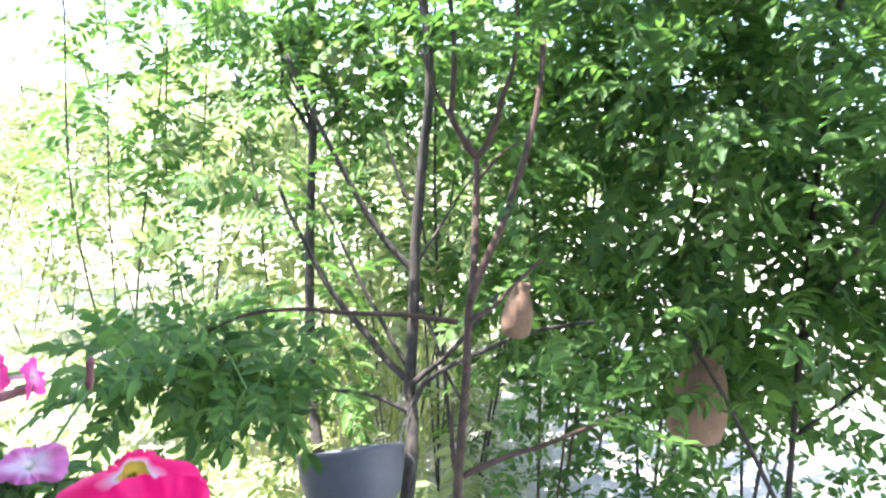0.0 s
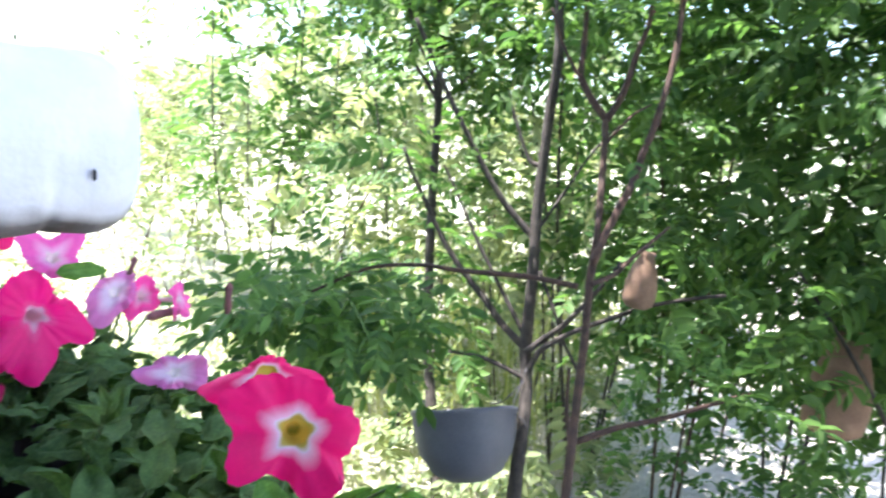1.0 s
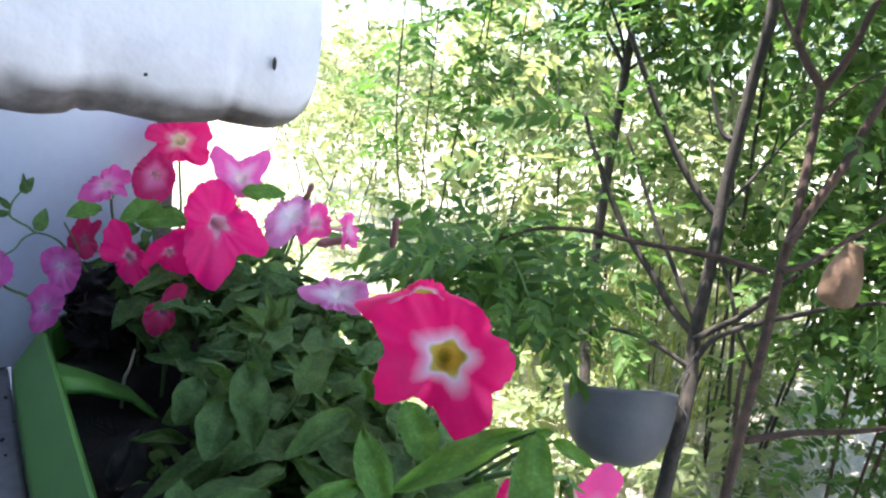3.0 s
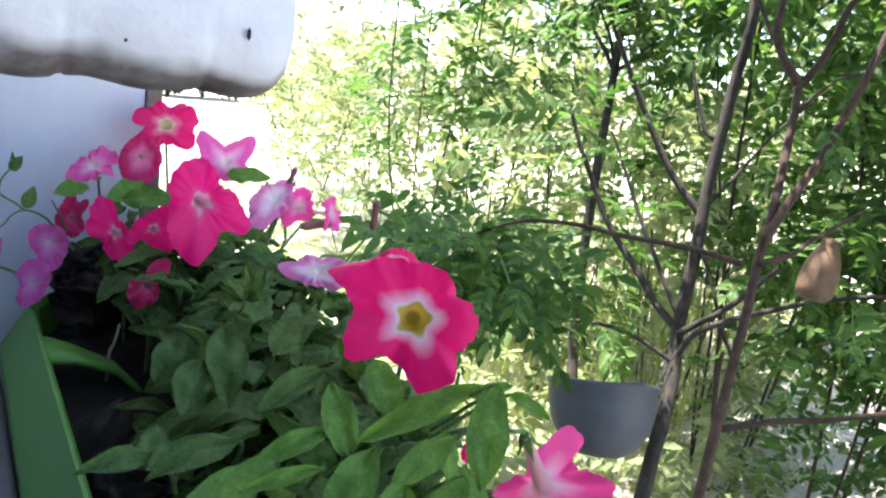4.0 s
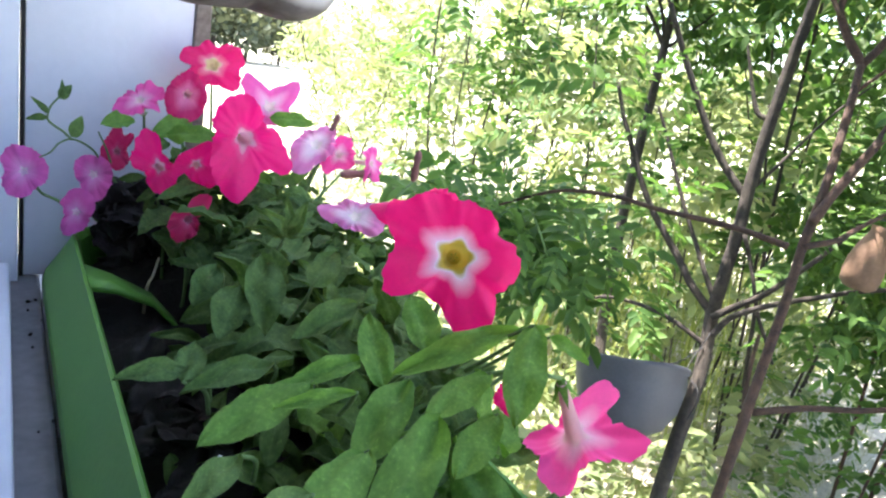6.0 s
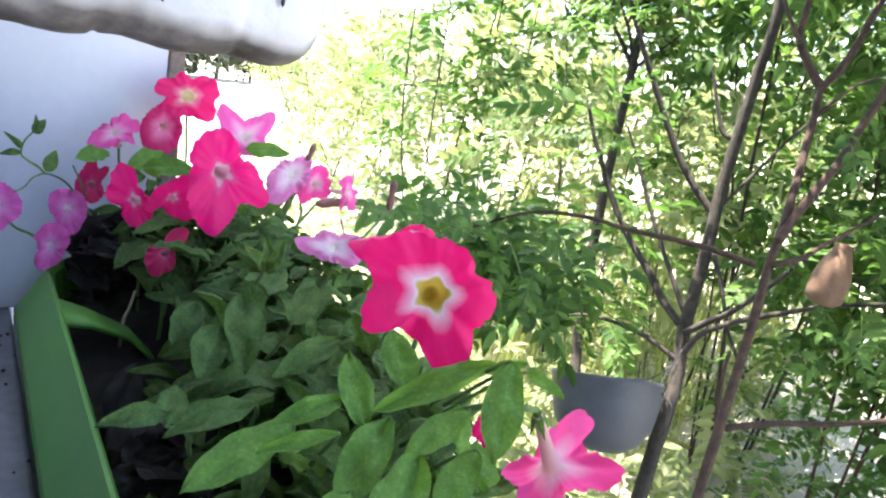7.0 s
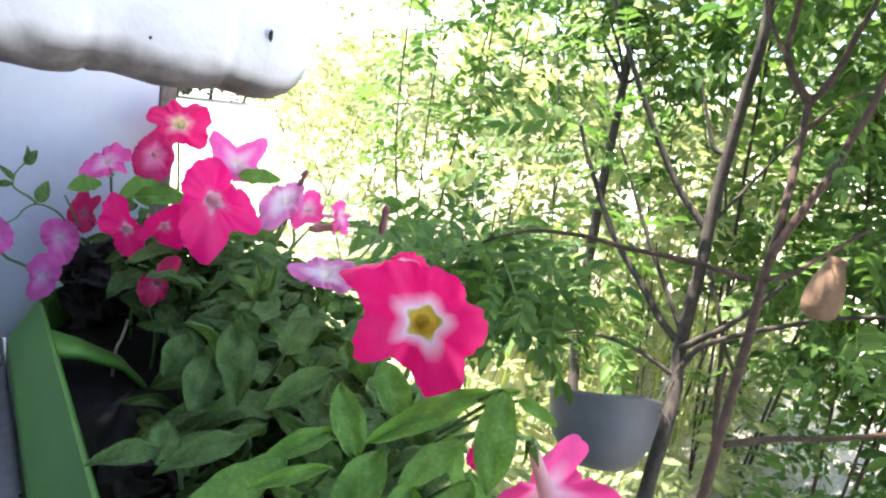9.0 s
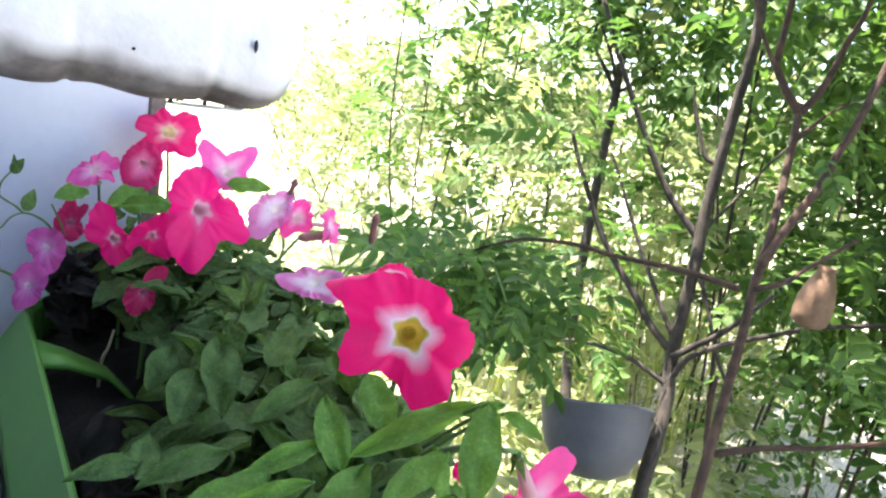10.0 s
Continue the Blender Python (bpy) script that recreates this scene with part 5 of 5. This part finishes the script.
def undergrowth():
    """Low leafy growth and grass between the bushes, past counting."""
    r = np.random.default_rng(5)
    n = 900
    deg, dist = np.radians(r.uniform(15, 66, n)), r.uniform(1.2, 5.0, n)
    place = np.stack([dist * np.sin(deg), dist * np.cos(deg), r.uniform(0.05, 0.45, n)], 1)
    way = r.normal(size=(n, 3)) * np.array([1, 1, 0.3])
    v, f = mixed(LOW_KINDS, aim(way, r.normal(size=(n, 3)) * 0.3 + np.array([0, 0, 1.0]), r.uniform(0.7, 1.3, n), place))
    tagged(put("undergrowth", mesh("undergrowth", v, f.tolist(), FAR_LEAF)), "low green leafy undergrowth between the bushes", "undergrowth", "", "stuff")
    n = 150
    deg, dist = np.radians(r.uniform(78, 104, n)), r.uniform(1.7, 2.8, n)
    place = np.stack([dist * np.sin(deg), dist * np.cos(deg), r.uniform(0.1, 0.6, n)], 1)
    way = r.normal(size=(n, 3)) * np.array([1, 1, 0.3])
    v0, f0 = mixed(LOW_KINDS, aim(way, r.normal(size=(n, 3)) * 0.3 + np.array([0, 0, 1.0]), r.uniform(0.5, 0.9, n), place))
    n = 150
    deg, dist = np.radians(r.uniform(60, 82, n)), r.uniform(1.7, 2.9, n)
    place = np.stack([dist * np.sin(deg), dist * np.cos(deg), r.uniform(0.05, 0.5, n)], 1)
    way = r.normal(size=(n, 3)) * np.array([1, 1, 0.3])
    v, f = mixed(LOW_KINDS, aim(way, r.normal(size=(n, 3)) * 0.3 + np.array([0, 0, 1.0]), r.uniform(0.5, 0.9, n), place))
    v, f = np.concatenate([v0, v]), np.concatenate([f0, f + len(v0)])
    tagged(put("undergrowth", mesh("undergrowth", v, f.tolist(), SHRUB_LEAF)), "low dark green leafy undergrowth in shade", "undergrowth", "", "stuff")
    n = 260
    deg, dist = np.radians(r.uniform(40, 70, n)), r.uniform(2.4, 4.6, n)
    place = np.stack([dist * np.sin(deg), dist * np.cos(deg), r.uniform(0.05, 0.8, n)], 1)
    way = r.normal(size=(n, 3)) * np.array([1, 1, 0.5])
    v, f = mixed(LOW_KINDS, aim(way, r.normal(size=(n, 3)) * 0.4 + np.array([0, 0, 1.0]), r.uniform(0.6, 1.1, n), place))
    tagged(put("undergrowth", mesh("undergrowth", v, f.tolist(), FAR_LEAF)), "pale green undergrowth among thin stems, sunlight put into its colour", "undergrowth", "", "stuff")
    n = 520
    deg, dist = np.radians(r.uniform(40, 64, n)), r.uniform(2.2, 4.6, n)
    place = np.stack([dist * np.sin(deg), dist * np.cos(deg), np.full(n, -0.01)], 1)
    reed = np.array([(0, -0.004, 0), (0, 0.004, 0), (0.55, 0.0035, 0.03), (0.55, -0.0035, 0.03), (1.0, 0, 0.14)])
    way = r.normal(size=(n, 3)) * np.array([0.16, 0.16, 0.0]) + np.array([0, 0, 1.0])
    v, f = spread(reed, np.array([(0, 1, 2, 3), (3, 2, 4, 4)]), aim(way, r.normal(size=(n, 3)), r.uniform(0.45, 1.05, n), place))
    tagged(put("tall_grass", mesh("tall_grass", v, quads(f), REED)), "tall thin sunlit grass stalks behind the bushes", "grass", "", "stuff")
    n = 16000
    deg, dist = np.radians(r.uniform(2, 70, n)), 0.6 + 9 * r.random(n) ** 1.4
    place = np.stack([dist * np.sin(deg), dist * np.cos(deg), np.full(n, -0.01)], 1)
    blade = np.array([(0, -0.003, 0), (0, 0.003, 0), (0.5, 0.002, 0.04), (0.5, -0.002, 0.04), (1.0, 0, 0.16)])
    way = r.normal(size=(n, 3)) * np.array([0.35, 0.35, 0.0]) + np.array([0, 0, 1.0])
    v, f = spread(blade, np.array([(0, 1, 2, 3), (3, 2, 4, 4)]), aim(way, r.normal(size=(n, 3)), r.uniform(0.15, 0.45, n), place))
    tagged(put("grass", mesh("grass", v, quads(f), GRASS)), "tall sunlit dry grass among the bushes", "grass", "", "stuff")


undergrowth()


def far_tree(place, height, width, seed):
    """A tree of the wood edge: trunk, limbs and a loose crown of clumped leaves."""
    r = np.random.default_rng(seed)
    x, y = place
    g = ground_z(x, y)
    t = thing("tree", (x, y, g), "distant dark green tree at the meadow's edge", "tree", "trees of the wood edge")
    tube_part("trunk", [(x, y, g - 0.3), (x + 0.1, y, g + height * 0.4), (x, y + 0.1, g + height * 0.9)], height * 0.022, height * 0.006, BARK, t, sides=8)
    for k in range(4):
        a = r.uniform(0, 6.28)
        z = g + height * (0.25 + 0.14 * k)
        tube_part("branch", [(x, y, z), (x + math.cos(a) * width * 0.3, y + math.sin(a) * width * 0.3, z + height * 0.08)], height * 0.008, height * 0.003, BARK, t, sides=6)
    n = 1500
    d = r.normal(size=(n, 3))
    d /= np.linalg.norm(d, axis=1, keepdims=True)
    rad = np.array([0.6 + 0.8 * abs(noise.noise(Vector(q) * 2.5 + Vector((seed, 0, 0)))) for q in d]) * r.random(n) ** 0.4
    c = np.array([x, y, g + height * 0.48]) + d * rad[:, None] * np.array([width * 0.5, width * 0.5, height * 0.52])
    card = np.array([(-0.5, 0, 0.1), (0, -0.35, 0), (0.5, 0, -0.1), (0, 0.35, 0.05)]) * height * 0.075
    v, f = spread(card, np.array([(0, 1, 2, 3)]), aim(r.normal(size=(n, 3)), r.normal(size=(n, 3)) + np.array([0, 0, 1.0]), r.uniform(0.5, 1.3, n), c))
    put("crown", mesh("crown", v - np.array([x, y, g]), f.tolist(), CONIFER), t, WORLD[t])


for i, (deg, dist, h) in enumerate(((4, 42, 5.6), (8, 38, 6.0), (11, 40, 5.6), (13.5, 38, 6.0), (16, 41, 5.6), (18.5, 44, 4.8), (21, 60, 3.6), (27, 62, 4.0), (33, 60, 4.6), (40, 58, 4.8), (47, 56, 4.8), (55, 57, 4.8), (63, 56, 4.8), (72, 57, 5.0), (82, 56, 5.0), (92, 57, 5.0))):
    far_tree(polar(dist, deg), h, h * 1.25, 300 + i)


# ---- small things in the bushes ----
def hanging_pot():
    """A grey bowl-shaped pot, open on top, wired to the stem behind it."""
    c = Vector((0.937, 0.718, 0.573))
    p = thing("hanging_pot", c, "round-bottomed lidded grey plastic pot wired to a bush stem", "pot")
    prof = [(0.0, 0.0), (0.035, 0.003), (0.064, 0.018), (0.086, 0.048), (0.096, 0.085), (0.098, 0.112), (0.101, 0.116), (0.101, 0.122), (0.096, 0.123), (0.094, 0.117), (0.070, 0.116), (0.0, 0.118)]
    verts, faces, n = [], [], 40
    for r, z in prof:
        for k in range(n):
            a = 2 * math.pi * k / n
            verts.append((r * math.cos(a), r * math.sin(a), z * 1.08 + 0.002 * math.sin(3 * a) * (z > 0.1)))
    for i in range(len(prof) - 1):
        for k in range(n):
            faces.append((i * n + k, i * n + (k + 1) % n, (i + 1) * n + (k + 1) % n, (i + 1) * n + k))
    lean = Matrix.Translation((0, 0, 0.06)) @ Matrix.Rotation(radians(-8), 4, Vector((0.79, 0.61, 0))) @ Matrix.Rotation(radians(-23), 4, Vector((0.61, -0.79, 0))) @ Matrix.Translation((0, 0, -0.06))
    put("bowl", mesh("bowl", verts, faces, GREY_PLASTIC), p, WORLD[p] @ lean)
    tube_part("hook", [c + Vector((0.045, -0.094, 0.07)), c + Vector((0.047, -0.100, 0.105)), c + Vector((0.050, -0.092, 0.128)), c + Vector((0.07, -0.05, 0.14)), Vector((1.085, 0.695, 0.765))], 0.0016, 0.0012, WIRE, p, "dark wire hook", sides=6)
    tube_part("wire", [c + Vector((0.09, 0.02, 0.118)), c + Vector((0.11, 0.0, 0.125)), Vector((1.085, 0.700, 0.735))], 0.0012, 0.0012, WIRE, p, sides=6)


hanging_pot()


def clay_pot(place, r, h, label, hang):
    """A tan clay jar hung by its neck from a branch."""
    c = Vector(place)
    p = thing("clay_jar", c, label, "jar", "clay jars in the bushes")
    prof = [(0.0, 0.0), (0.62, 0.01), (0.92, 0.08), (1.0, 0.24), (0.97, 0.44), (0.80, 0.66), (0.56, 0.84), (0.46, 0.92), (0.52, 1.0), (0.46, 1.0), (0.40, 0.92), (0.0, 0.86)]
    verts, faces, n = [], [], 28
    for q, z in prof:
        for k in range(n):
            a = 2 * math.pi * k / n
            verts.append((q * r * math.cos(a), q * r * math.sin(a), z * h))
    for i in range(len(prof) - 1):
        for k in range(n):
            faces.append((i * n + k, i * n + (k + 1) % n, (i + 1) * n + (k + 1) % n, (i + 1) * n + k))
    put("jar_body", mesh("jar_body", verts, faces, TERRACOTTA), p, WORLD[p] @ Matrix.Rotation(radians(5), 4, Vector((0.54, 0.83, 0))))
    tube_part("cord", [c + Vector((0.2, -0.13, 0.85)) * h, c + Vector((0.25, -0.16, 1.1)) * h, Vector(hang)], 0.0016, 0.0016, WIRE, p, sides=6)


clay_pot((1.080, 0.484, 0.934), 0.028, 0.098, "small tan clay jar hanging in the bush", (0.999, 0.451, 1.050))
clay_pot((1.52, 0.235, 0.655), 0.062, 0.215, "tan clay jar hanging among dark leaves", (1.40, 0.24, 0.90))


def plant_label():
    """A broken white scrap of plastic lying among the leaves."""
    c = Vector((0.072, 0.237, 0.987))
    p = thing("plastic_scrap", c, "small broken white plastic scrap lying on the leaves", "scrap")
    part("blade", box((-0.0016, -0.0005, -0.004), (0.0016, 0.0005, 0.005), 0.0004, 1), WHITE_PAINT, p, "", WORLD[p] @ Matrix.Rotation(radians(35), 4, "Y") @ Matrix.Rotation(radians(20), 4, "X"))


def dry_twig():
    c = Vector((0.088, 0.503, 0.905))
    p = thing("dry_twig", c, "thin pale dry twig standing in the soil", "twig")
    tube_part("twig", [c, (0.090, 0.502, 0.955), (0.094, 0.502, 0.968), (0.097, 0.501, 0.982)], 0.0016, 0.0010, PALE_WOOD, p, sides=6)


def far_bench():
    """A small wooden bench out on the meadow."""
    c = Vector((14.2, 41.6, ground_z(14.2, 41.6) - 0.02))
    p = thing("bench", c, "small dark wooden bench out on the meadow", "bench")
    turn = WORLD[p] @ Matrix.Rotation(radians(-18), 4, "Z")
    for y in (-0.14, 0.0, 0.14):
        part("seat_slat", box((-0.75, y - 0.055, 0.42), (0.75, y + 0.055, 0.46), 0.01), BARK, p, "", turn)
    for x in (-0.6, 0.6):
        for y in (-0.15, 0.15):
            part("leg", box((x - 0.04, y - 0.04, -0.1), (x + 0.04, y + 0.04, 0.42), 0.008), BARK, p, "", turn)
    for z in (0.62, 0.78):
        part("back_slat", box((-0.75, 0.17, z), (0.75, 0.20, z + 0.10), 0.008), BARK, p, "", turn)
    for x in (-0.6, 0.6):
        part("back_post", box((x - 0.04, 0.202, 0.0), (x + 0.04, 0.25, 0.9), 0.008), BARK, p, "", turn)


PALE_WOOD = speckled("dry_stalk", (0.30, 0.24, 0.16), (0.50, 0.43, 0.32), 120.0, 0.8)
plant_label()
dry_twig()
far_bench()
